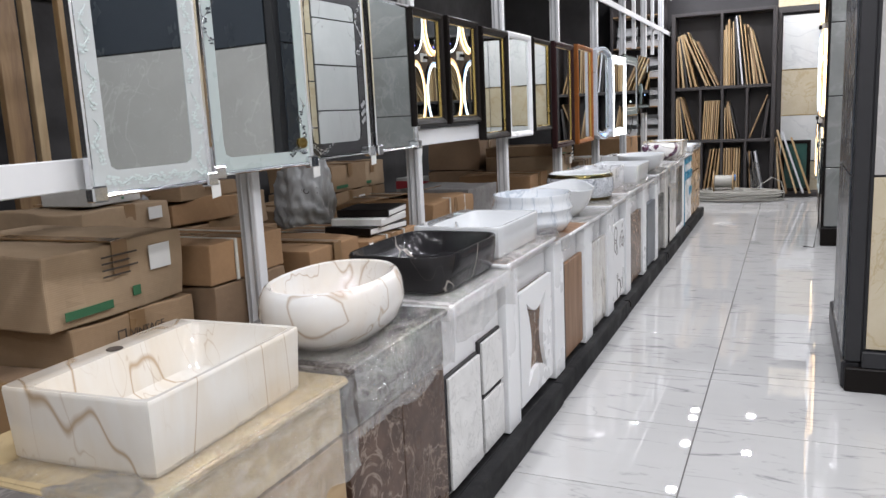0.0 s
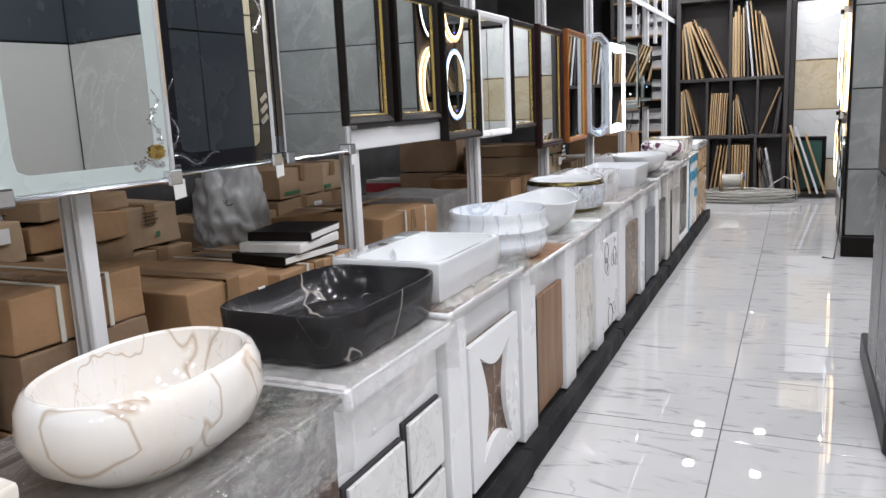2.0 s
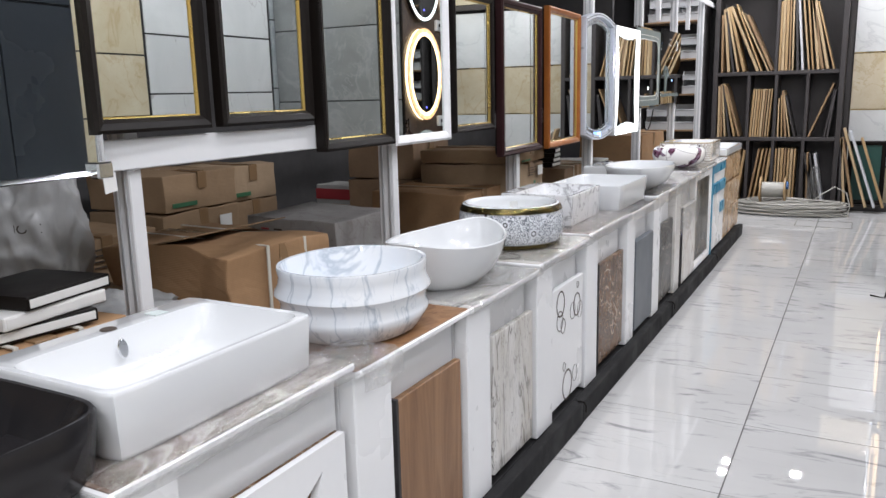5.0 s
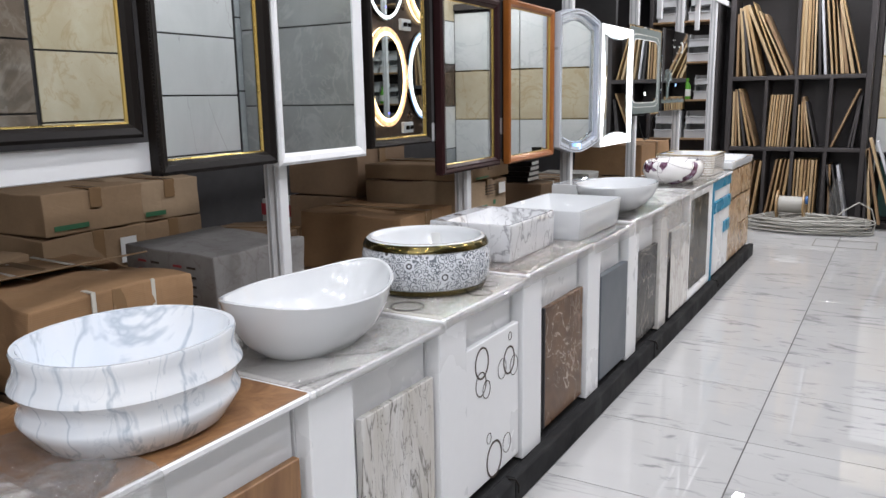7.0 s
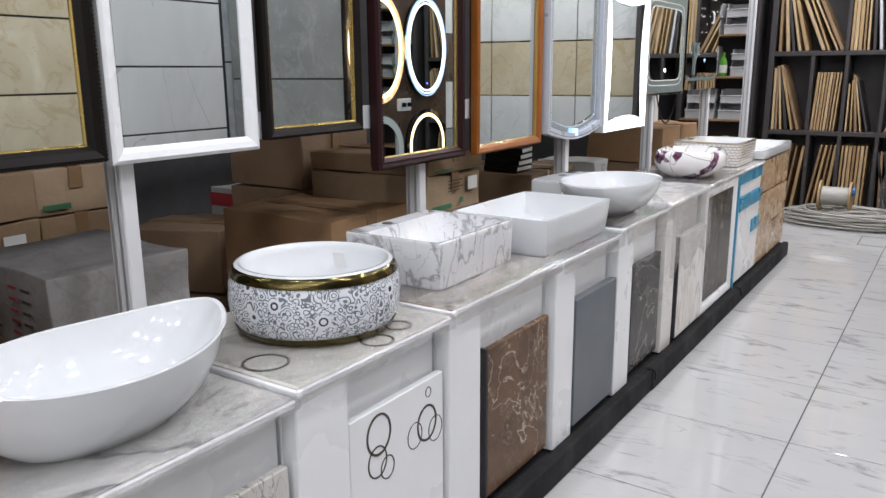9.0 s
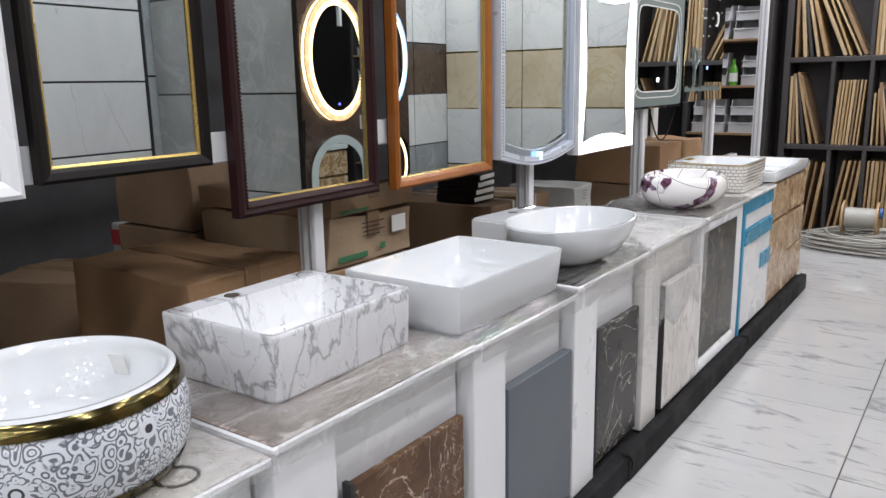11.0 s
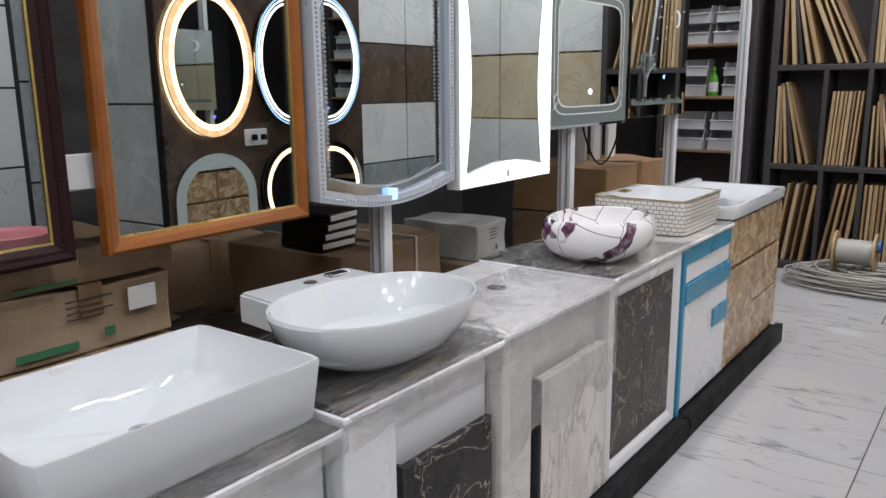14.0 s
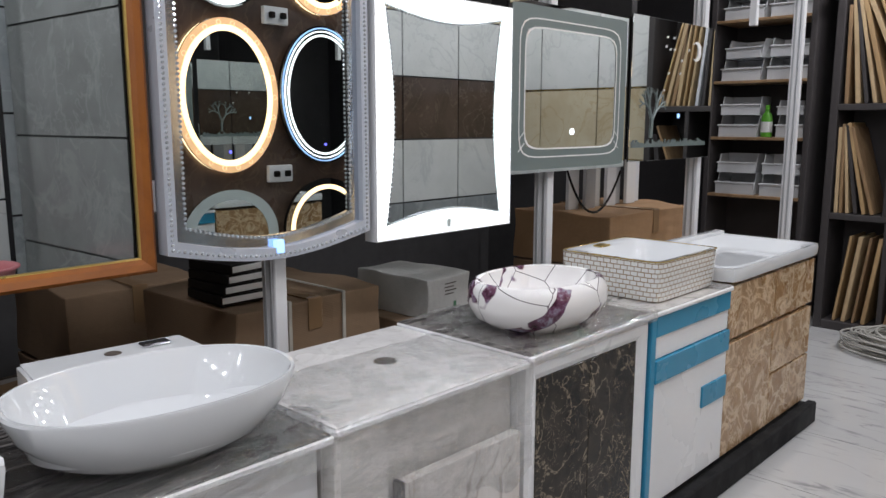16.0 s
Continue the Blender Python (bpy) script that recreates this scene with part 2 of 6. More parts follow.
def slab(x0, x1, y0, y1, z0, z1, bevel=0.004, seg=1):
    bm = bmesh.new()
    bmesh.ops.create_cube(bm, size=1)
    for v in bm.verts:
        v.co = (x0 + (v.co.x + 0.5) * (x1 - x0), y0 + (v.co.y + 0.5) * (y1 - y0), z0 + (v.co.z + 0.5) * (z1 - z0))
    if bevel:
        bmesh.ops.bevel(bm, geom=bm.edges[:], offset=min(bevel, 0.45 * min(x1 - x0, y1 - y0, z1 - z0)), segments=seg, affect="EDGES", profile=0.6)
    return bm


def join(*bms):
    out = bmesh.new()
    for b in bms:
        me = bpy.data.meshes.new("tmp")
        b.to_mesh(me)
        b.free()
        out.from_mesh(me)
        bpy.data.meshes.remove(me)
    return out


def moved(bm, m):
    bmesh.ops.transform(bm, matrix=m, verts=bm.verts[:])
    return bm


def tube(path, r, sides=6, closed=False):
    """A round bar along a list of points."""
    bm = bmesh.new()
    pts = [Vector(p) for p in path]
    n = len(pts)
    rings = []
    for i, p in enumerate(pts):
        a = pts[(i - 1) % n] if closed or i else p
        b = pts[(i + 1) % n] if closed or i < n - 1 else p
        d = (b - a).normalized()
        up = Vector((0, 0, 1)) if abs(d.z) < 0.9 else Vector((1, 0, 0))
        s = d.cross(up).normalized()
        u = s.cross(d)
        rings.append([bm.verts.new(p + r * (math.cos(k * math.tau / sides) * s + math.sin(k * math.tau / sides) * u)) for k in range(sides)])
    for i in range(n if closed else n - 1):
        a, b = rings[i], rings[(i + 1) % n]
        for k in range(sides):
            bm.faces.new((a[k], a[(k + 1) % sides], b[(k + 1) % sides], b[k]))
    if not closed:
        bm.faces.new(rings[0][::-1])
        bm.faces.new(rings[-1])
    bmesh.ops.recalc_face_normals(bm, faces=bm.faces[:])
    return bm


def loft(rings, cap0=True, cap1=True):
    bm = bmesh.new()
    rows = [[bm.verts.new(p) for p in ring] for ring in rings]
    n = len(rows[0])
    for a, b in zip(rows, rows[1:]):
        for k in range(n):
            bm.faces.new((a[k], a[(k + 1) % n], b[(k + 1) % n], b[k]))
    if cap0:
        bm.faces.new(rows[0][::-1])
    if cap1:
        bm.faces.new(rows[-1])
    bmesh.ops.recalc_face_normals(bm, faces=bm.faces[:])
    return bm


def superring(ax, ay, z, n=2.0, cx=0.0, cy=0.0, count=72, lift=None):
    """A ring between an ellipse (n = 2) and a rectangle (n large)."""
    out = []
    for k in range(count):
        a = math.tau * k / count
        c, s = math.cos(a), math.sin(a)
        r = (abs(c) ** n + abs(s) ** n) ** (-1 / n)
        out.append((cx + ax * r * c, cy + ay * r * s, z + (lift(c * r, s * r) if lift else 0.0)))
    return out


def rectring(w, h, thick, depth, bevel=0.003, x0=0.0):
    """A rectangular frame in the plane across x: outer size w (y) by h (z), from z = 0, joined from four mitred bars."""
    bm = bmesh.new()
    o = [(-w / 2, 0), (w / 2, 0), (w / 2, h), (-w / 2, h)]
    i = [(-w / 2 + thick, thick), (w / 2 - thick, thick), (w / 2 - thick, h - thick), (-w / 2 + thick, h - thick)]
    rows = []
    for pts, x in ((o, x0), (o, x0 + depth * 0.8), ([(0.75 * a[0] + 0.25 * b[0], 0.75 * a[1] + 0.25 * b[1]) for a, b in zip(o, i)], x0 + depth), ([(0.3 * a[0] + 0.7 * b[0], 0.3 * a[1] + 0.7 * b[1]) for a, b in zip(o, i)], x0 + depth * 0.85), (i, x0 + depth * 0.55), (i, x0)):
        rows.append([bm.verts.new((x, p[0], p[1])) for p in pts])
    for a, b in zip(rows, rows[1:] + rows[:1]):
        for k in range(4):
            bm.faces.new((a[k], a[(k + 1) % 4], b[(k + 1) % 4], b[k]))
    bmesh.ops.recalc_face_normals(bm, faces=bm.faces[:])
    return bm


def flatring(points_out, points_in, x0, x1):
    """A flat ring of any outline in the plane across x."""
    bm = bmesh.new()
    rows = [[bm.verts.new((x, p[0], p[1])) for p in pts] for pts, x in ((points_out, x0), (points_out, x1), (points_in, x1), (points_in, x0))]
    n = len(points_out)
    for a, b in zip(rows, rows[1:] + rows[:1]):
        for k in range(n):
            bm.faces.new((a[k], a[(k + 1) % n], b[(k + 1) % n], b[k]))
    bmesh.ops.recalc_face_normals(bm, faces=bm.faces[:])
    return bm


def plate(points, x0, x1):
    bm = bmesh.new()
    a = [bm.verts.new((x0, p[0], p[1])) for p in points]
    b = [bm.verts.new((x1, p[0], p[1])) for p in points]
    n = len(points)
    bm.faces.new(a)
    bm.faces.new(b[::-1])
    for k in range(n):
        bm.faces.new((a[k], b[k], b[(k + 1) % n], a[(k + 1) % n]))
    bmesh.ops.recalc_face_normals(bm, faces=bm.faces[:])
    return bm


def ellipse(ry, rz, cy=0.0, cz=0.0, n=56, a0=0.0, a1=math.tau):
    full = abs(a1 - a0 - math.tau) < 1e-6
    return [(cy + ry * math.cos(a0 + (a1 - a0) * k / (n if full else n - 1)), cz + rz * math.sin(a0 + (a1 - a0) * k / (n if full else n - 1))) for k in range(n)]


def words(text, size, material, parent, m, label=""):
    cu = bpy.data.curves.new("lettering", "FONT")
    cu.body, cu.size, cu.extrude = text, size, 0.0006
    cu.materials.append(material)
    ob = new("lettering", cu)
    ob.parent = parent
    ob.matrix_basis = m
    if label:
        ob["label"] = label
    return ob


# ---- the room ----
X0, X1, Y0, Y1 = -3.6, 1.55, -1.6, 12.1


def structure(name, bm, material, label, category):
    return tagged(part(name, bm, material), label, category, kind="structure")


floor = structure("floor", slab(X0, X1 + 0.1, Y0, Y1, -0.12, -0.004, 0), GROUT, "grey grouted bed under polished white marble floor tiles", "floor")
ceiling = structure("ceiling", slab(X0 - 0.1, X1 + 0.1, Y0 - 0.1, Y1 + 0.1, CEIL, CEIL + 0.1, 0), CEILM, "plain dark matt ceiling with small square lights", "ceiling")
structure("wall_west", slab(X0 - 0.12, X0, Y0, Y1, -0.1, CEIL, 0), DARKW, "back wall of the storage area coloured dark for lack of light", "wall")
structure("wall_south", slab(X0 - 0.12, X1 + 0.12, Y0 - 0.12, Y0, -0.1, CEIL, 0), WHITET, "pale plain wall behind the aisle", "wall")
wall_north = structure("wall_north", slab(X0 - 0.12, X1 + 0.12, Y1, Y1 + 0.12, -0.1, CEIL, 0), BLACKP, "black painted end wall of the aisle", "wall")
wall_east = structure("wall_east", slab(X1, X1 + 0.12, Y0, Y1, -0.1, CEIL, 0), BLACKP, "black backing wall carrying polished sample tiles", "wall")

# Housings for the grid, and for the three added fill lamps as well.
for lx, ly in LAMPS:
    li = holder("ceiling_light", lx, ly, CEIL, "small square white ceiling downlight", "ceiling light", "ceiling lights")
    part("frame", join(slab(-0.08, 0.08, -0.09, -0.072, -0.02, 0.0, 0), slab(-0.08, 0.08, 0.072, 0.09, -0.02, 0.0, 0), slab(-0.08, -0.062, -0.072, 0.072, -0.02, 0, 0), slab(0.062, 0.08, -0.072, 0.072, -0.02, 0, 0)), SATIN, li)

# ---- the vanity cabinets ----
FX = -0.945


def door_panel(cab, y0, y1, z0, z1, material, label, x=-0.955, thick=0.02, name="door"):
    return part(name, slab(x - thick, x, y0, y1, z0, z1, 0.002), material, cab, label)


def cabinet(y0, y1, top, label, carcass=WHITE, stile=0.16, recess=0.045, group="display vanity cabinets"):
    """A carcass with a stile standing proud on its near side and a recessed front beside it."""
    cab = holder("vanity_cabinet", 0, 0, 0, label, "cabinet", group)
    body = join(slab(-1.4, FX - recess, y0 + 0.006, y1 - 0.004, 0.1, top - 0.018, 0.002))
    part("body", body, carcass, cab)
    if stile:
        part("stile", slab(FX - recess, FX, y0 + 0.006, y0 + stile, 0.1, top - 0.018, 0.003), carcass, cab)
    return cab


def countertop(y0, y1, top, material, label, over=0.018, thick=0.02, x1=-0.93, name="countertop", edge=None):
    """A thin printed stone face on a white-edged board."""
    ob = part(name, slab(-1.43, x1, y0 - 0.002, y1 - 0.004, top - thick, top - 0.003, 0.004), edge or WHITE)
    part("stone_face", slab(-1.428, x1 - 0.004, y0 + 0.002, y1 - 0.008, top - 0.004, top, 0.001), material, ob, label)
    return tagged(ob, label, "countertop", "vanity countertops")


EMPER = marble("brown_emperador_marble", (0.06, 0.036, 0.026), (0.105, 0.065, 0.048), (0.32, 0.25, 0.2), 11, 0.028, 0.25, 0.7, coat=0.02, spec=0.22)
BRVEIN = marble("brown_white_veined_marble", (0.085, 0.042, 0.02), (0.15, 0.08, 0.04), (0.62, 0.5, 0.4), 9, 0.009, 0.22, 0.85, second=0.7, coat=0.02, spec=0.22)
BLKVEIN = marble("black_veined_marble", (0.014, 0.013, 0.013), (0.036, 0.032, 0.03), (0.5, 0.46, 0.4), 9, 0.009, 0.22, 0.8, second=0.9, coat=0.02, spec=0.22)
BLKVEIN2 = marble("black_gold_veined_marble", (0.017, 0.015, 0.013), (0.045, 0.038, 0.03), (0.38, 0.31, 0.22), 10, 0.011, 0.22, 0.7, second=0.9, coat=0.02, spec=0.22)
CALAC = marble("white_grey_veined_marble", (0.68, 0.67, 0.65), (0.5, 0.47, 0.42), (0.1, 0.088, 0.075), 8, 0.022, 0.12, 0.9, (1, 1.7, 0.4), 1.0)
CALAT = marble("white_marble_top", (0.62, 0.61, 0.59), (0.46, 0.45, 0.43), (0.075, 0.07, 0.066), 5.5, 0.045, 0.12, 0.95, (1.3, 0.6, 1), 0.7)
GREYTOP = marble("grey_wrapped_marble_top", (0.085, 0.078, 0.074), (0.16, 0.15, 0.145), (0.38, 0.36, 0.34), 7, 0.04, 0.2, 0.5, (1.6, 0.35, 1), coat=0.1)
# Marbling whose pale streaks also put the film's glints into the colour.
WRAPTOP = marble("brown_marble_with_film_glints", (0.06, 0.05, 0.044), (0.14, 0.128, 0.12), (0.34, 0.32, 0.3), 10, 0.03, 0.2, 0.5, (1.4, 0.5, 1.4), coat=0.1)
DARKTOP = marble("black_streaked_marble_top", (0.03, 0.028, 0.028), (0.075, 0.07, 0.068), (0.36, 0.34, 0.33), 8, 0.03, 0.15, 0.6, (2.2, 0.25, 1), coat=0.1, spec=0.22)
BRTOP = marble("brown_striped_marble_top", (0.15, 0.105, 0.08), (0.3, 0.255, 0.225), (0.6, 0.57, 0.54), 8, 0.035, 0.15, 0.85, (1.5, 0.55, 1))
CREAMM = marble("cream_travertine", (0.62, 0.6, 0.57), (0.68, 0.66, 0.63), (0.48, 0.45, 0.4), 5, 0.03, 0.18, 0.4, (1, 0.5, 1.6))
TANM = marble("tan_flaked_marble", (0.3, 0.17, 0.075), (0.38, 0.23, 0.11), (0.72, 0.56, 0.38), 16, 0.06, 0.25, 0.85, (1, 1, 1), 1.0, coat=0.1)
GREYD = plain("blue_grey_laminate", (0.105, 0.12, 0.14), 0.4, amount=0.2)
BLUE = plain("turquoise_blue_laminate", (0.03, 0.25, 0.42), 0.3, amount=0.06)
SPECK = marble("white_speckled_stone", (0.66, 0.66, 0.65), (0.74, 0.74, 0.73), (0.4, 0.4, 0.4), 14, 0.02, 0.15, 0.5)
CREAMTOP = marble("cream_top", (0.55, 0.53, 0.48), (0.63, 0.61, 0.57), (0.34, 0.32, 0.28), 5, 0.02, 0.15, 0.6)
BEIGETOP = marble("beige_wrapped_top", (0.5, 0.38, 0.2), (0.58, 0.46, 0.27), (0.4, 0.3, 0.18), 5, 0.02, 0.2, 0.4)

CUT = [0.7, 1.38, 2.03, 2.605, 3.15, 3.785, 4.345, 4.885, 5.43, 6.05, 6.582, 7.14, 7.76, 8.39, 8.975, 9.88]
TOP = [0.71, 0.715, 0.73, 0.736, 0.757, 0.732, 0.732, 0.748, 0.761, 0.755, 0.772, 0.78, 0.79, 0.79, 0.815]


def cut(i):
    return CUT[i], CUT[i + 1], TOP[i]


# cabinets 0 and 1: pale veneer
y0, y1, top = cut(0)
c = cabinet(y0, y1, top, "white vanity cabinet with a dark wrapped top", stile=0)
countertop(y0, y1, top, GREYTOP, "dark grey plastic-wrapped vanity top")
y0, y1, top = cut(1)
c = cabinet(y0, y1, top, "pale wood veneer vanity cabinet in clear plastic wrap", BEECH, stile=0, recess=0.02)
door_panel(c, y0 + 0.01, y0 + 0.32, 0.12, top - 0.15, BEECH, "pale veneer door", x=-0.952)
door_panel(c, y0 + 0.326, y1 - 0.012, 0.12, top - 0.15, BEECH, "pale veneer door", x=-0.952)
door_panel(c, y0 + 0.01, y1 - 0.012, top - 0.14, top - 0.022, BEIGETOP, "beige marbled drawer front", x=-0.95, name="drawer_front")
countertop(y0, y1, top, BEIGETOP, "beige marbled vanity top under clear film", edge=BEIGETOP)
# cabinet 2: brown marble with a grey band
y0, y1, top = cut(2)
c = cabinet(y0, y1, top, "brown marbled vanity cabinet with a film-wrapped upper band", EMPER, stile=0, recess=0.02)
w = (y1 - y0) / 2
door_panel(c, y0 + 0.008, y0 + w - 0.002, 0.11, top - 0.17, EMPER, "brown emperador door", x=-0.95)
door_panel(c, y0 + w + 0.002, y1 - 0.012, 0.11, top - 0.17, EMPER, "brown emperador door", x=-0.95)
door_panel(c, y0 + 0.008, y1 - 0.012, top - 0.165, top - 0.02, WRAPTOP, "dark brown-grey drawer front under film", x=-0.948, name="drawer_front")
countertop(y0, y1, top, WRAPTOP, "dark brown-grey marbled vanity top under crinkled film", edge=WRAPTOP)
# cabinet 3: white with black-edged speckled doors
y0, y1, top = cut(3)
c = cabinet(y0, y1, top, "white vanity cabinet with speckled doors edged in black", stile=0, recess=0.03)
for a, b, z0, z1 in ((y0 + 0.02, y0 + 0.3, 0.12, 0.5), (y0 + 0.31, y1 - 0.02, 0.335, 0.53), (y0 + 0.31, y1 - 0.02, 0.12, 0.325)):
    d = door_panel(c, a, b, z0, z1, BLACKP, "black door edging", x=-0.965)
    part("door_face", slab(-0.965, -0.954, a + 0.014, b - 0.002, z0 + 0.002, z1 - 0.008, 0.002), SPECK, d, "white speckled stone face")
PALETOP = marble("pale_cloudy_marble_top", (0.66, 0.65, 0.63), (0.54, 0.53, 0.52), (0.38, 0.37, 0.36), 6, 0.05, 0.15, 0.5, (1.3, 0.6, 1))
countertop(y0, y1, top, PALETOP, "white marbled vanity top under crinkled film", x1=-0.925, thick=0.05)
# cabinet 4: star-cut door
y0, y1, top = cut(4)
c = cabinet(y0, y1, top, "white vanity cabinet with a star-cut door over brown marble", stile=0.14)
a, b, z0, z1 = y0 + 0.17, y1 - 0.03, 0.14, 0.6
d = door_panel(c, a, b, z0, z1, BRVEIN, "brown marbled panel", x=-0.967, thick=0.01)
cy, cz = (a + b) / 2, (z0 + z1) / 2
outer, inner = [], []
corners = [(-1, -1), (1, -1), (1, 1), (-1, 1)]
for k in range(4):
    p, q = corners[k], corners[(k + 1) % 4]
    for j in range(14):
        u = j / 14
        outer.append((cy + (p[0] + (q[0] - p[0]) * u) * (b - a) / 2, cz + (p[1] + (q[1] - p[1]) * u) * (z1 - z0) / 2))
        bow = 1 - 0.42 * math.sin(math.pi * u) * (1.0 if k % 2 else 0.75)
        ex, ez = (p[0] + (q[0] - p[0]) * u), (p[1] + (q[1] - p[1]) * u)
        if p[1] == q[1]:
            ez *= bow
        else:
            ex *= bow
        inner.append((cy + ex * (b - a) * 0.31, cz + ez * (z1 - z0) * 0.38))
part("star_frame", flatring(outer, inner, -0.967, -0.95), WHITE, d, "white frame cut out as a four-pointed star")
countertop(y0, y1, top, BRTOP, "brown and grey striped marble vanity top")
# cabinet 5: oak door
y0, y1, top = cut(5)
c = cabinet(y0, y1, top, "white vanity cabinet with an oak-grained door")
d = door_panel(c, y0 + 0.2, y1 - 0.02, 0.13, 0.585, OAK, "oak-grained door with dark edge")
part("edge", slab(-0.976, -0.952, y0 + 0.188, y0 + 0.2, 0.13, 0.59, 0.001), BLACKP, d)
countertop(y0, y1, top, OAK, "brown wood-grained vanity top")
# cabinet 6: veined marble door
y0, y1, top = cut(6)
c = cabinet(y0, y1, top, "white vanity cabinet with a grey-veined marble door")
door_panel(c, y0 + 0.2, y1 - 0.012, 0.12, 0.585, CALAC, "white marble door with dark veins")
countertop(y0, y1, top, CALAT, "white marble vanity top with grey veins")
# cabinet 7: circles
y0, y1, top = cut(7)
c = cabinet(y0, y1, top, "white vanity cabinet with a door of printed dark circles")
a, b = y0 + 0.17, y1 - 0.01
d = door_panel(c, a, b, 0.13, 0.6, WHITE, "matt white door with printed circles")
for u, v, r, t in ((0.28, 0.86, 0.045, 0.006), (0.26, 0.72, 0.035, 0.004), (0.36, 0.66, 0.026, 0.003), (0.82, 0.93, 0.012, 0.002), (0.8, 0.76, 0.042, 0.006), (0.66, 0.73, 0.03, 0.002), (0.9, 0.7, 0.03, 0.002), (0.4, 0.3, 0.016, 0.002), (0.5, 0.12, 0.055, 0.007), (0.75, 0.16, 0.03, 0.002)):
    yy, zz = a + u * (b - a), 0.13 + v * 0.47
    rz = r * 1.15
    part("circle", flatring(ellipse(r, rz, yy, zz, 36), ellipse(r - t, rz - t, yy, zz, 36), -0.956, -0.9538), INK, d)
top_ob = countertop(y0, y1, top, CREAMTOP, "cream vanity top with printed rings")
for u, v, r in ((0.12, 0.3, 0.05), (0.55, 0.08, 0.04), (0.75, 0.13, 0.035), (0.85, 0.4, 0.05)):
    ring = flatring(ellipse(r, r, 0, 0, 32), ellipse(r - 0.006, r - 0.006, 0, 0, 32), 0, 0.0015)
    part("printed_ring", moved(ring, pose(-0.935 - v * 0.5, y0 + u * (y1 - y0), top + 0.001, 0, -90, 0)), INK, top_ob)
# cabinet 8: brown marble
y0, y1, top = cut(8)
c = cabinet(y0, y1, top, "white vanity cabinet with a brown white-veined marble door")
d = door_panel(c, y0 + 0.215, y1 - 0.025, 0.13, 0.585, BRVEIN, "brown marble door with white veins")
part("edge", slab(-0.977, -0.953, y0 + 0.203, y0 + 0.215, 0.13, 0.59, 0.001), BLACKP, d)
countertop(y0, y1, top, BRTOP, "brown and grey marble vanity top")
# cabinet 9: blue grey
y0, y1, top = cut(9)
c = cabinet(y0, y1, top, "white vanity cabinet with a plain blue-grey door", stile=0.15)
door_panel(c, y0 + 0.155, y1 - 0.02, 0.13, 0.588, GREYD, "plain blue-grey door", x=-0.94, thick=0.03)
countertop(y0, y1, top, DARKTOP, "dark grey streaked marble vanity top")
# cabinet 10: black marble
y0, y1, top = cut(10)
c = cabinet(y0, y1, top, "white vanity cabinet with a black veined marble door")
d = door_panel(c, y0 + 0.2, y1 - 0.025, 0.13, 0.578, BLKVEIN, "black marble door with pale veins")
part("edge", slab(-0.977, -0.953, y0 + 0.188, y0 + 0.2, 0.13, 0.583, 0.001), BLACKP, d)
countertop(y0, y1, top, DARKTOP, "dark grey marble vanity top under crinkled film")
# cabinet 11: cream
y0, y1, top = cut(11)
c = cabinet(y0, y1, top, "cream marbled vanity cabinet in clear plastic wrap", CREAMM, stile=0.15)
STREAKM = marble("white_brown_streaked_marble", (0.7, 0.68, 0.65), (0.56, 0.52, 0.47), (0.26, 0.21, 0.17), 6, 0.024, 0.12, 0.6, (1, 1.6, 0.45), 0.6)
d = door_panel(c, y0 + 0.19, y1 - 0.03, 0.12, 0.6, STREAKM, "white marble door with brown streaks under film", x=-0.935, thick=0.03)
part("edge", slab(-0.966, -0.937, y0 + 0.178, y0 + 0.1895, 0.12, 0.602, 0.001), BLACKP, d, "black door edging")
WTOP = marble("white_wrapped_top", (0.74, 0.73, 0.71), (0.66, 0.65, 0.64), (0.48, 0.46, 0.44), 9, 0.03, 0.25, 0.4)
top_ob = countertop(y0, y1, top, WTOP, "bare white vanity top with a round drain hole under film")
hole = loft([superring(0.03, 0.03, top + 0.0005, 2, -1.19, y0 + 0.36, 24), superring(0.029, 0.029, top + 0.002, 2, -1.19, y0 + 0.36, 24)])
part("drain_hole", hole, INK, top_ob, "dark round drain hole")
# cabinet 12: framed black marble doors
y0, y1, top = cut(12)
c = cabinet(y0, y1, top, "white-framed vanity cabinet with two black marble doors", stile=0, recess=0.03)
fr = moved(rectring(y1 - y0 - 0.01, top - 0.125, 0.055, 0.03), pose(-0.974, (y0 + y1) / 2, 0.1))
part("face_frame", fr, WHITE, c)
m = (y0 + y1) / 2
door_panel(c, y0 + 0.062, m - 0.001, 0.16, top - 0.082, BLKVEIN2, "black marble door with golden veins", x=-0.956)
door_panel(c, m + 0.001, y1 - 0.062, 0.16, top - 0.082, BLKVEIN2, "black marble door with golden veins", x=-0.956)
countertop(y0, y1, top, GREYTOP, "grey marbled vanity top under crinkled film")
# cabinet 13: white and blue
y0, y1, top = cut(13)
c = cabinet(y0, y1, top, "white vanity cabinet with turquoise blue bands", stile=0, recess=0.03)
part("side_band", slab(-0.975, -0.94, y0 + 0.006, y0 + 0.035, 0.1, top - 0.02, 0.002), BLUE, c, "turquoise blue edge strip")
for z0, z1, mt, x in ((top - 0.09, top - 0.022, BLUE, -0.94), (top - 0.165, top - 0.092, WHITE, -0.947), (top - 0.245, top - 0.167, BLUE, -0.936), (0.12, top - 0.247, WHITE, -0.945)):
    door_panel(c, y0 + 0.037, y1 - 0.006, z0, z1, mt, "turquoise blue band" if mt is BLUE else "plain white front", x=x, thick=0.03, name="front_band" if z0 > 0.2 else "door")
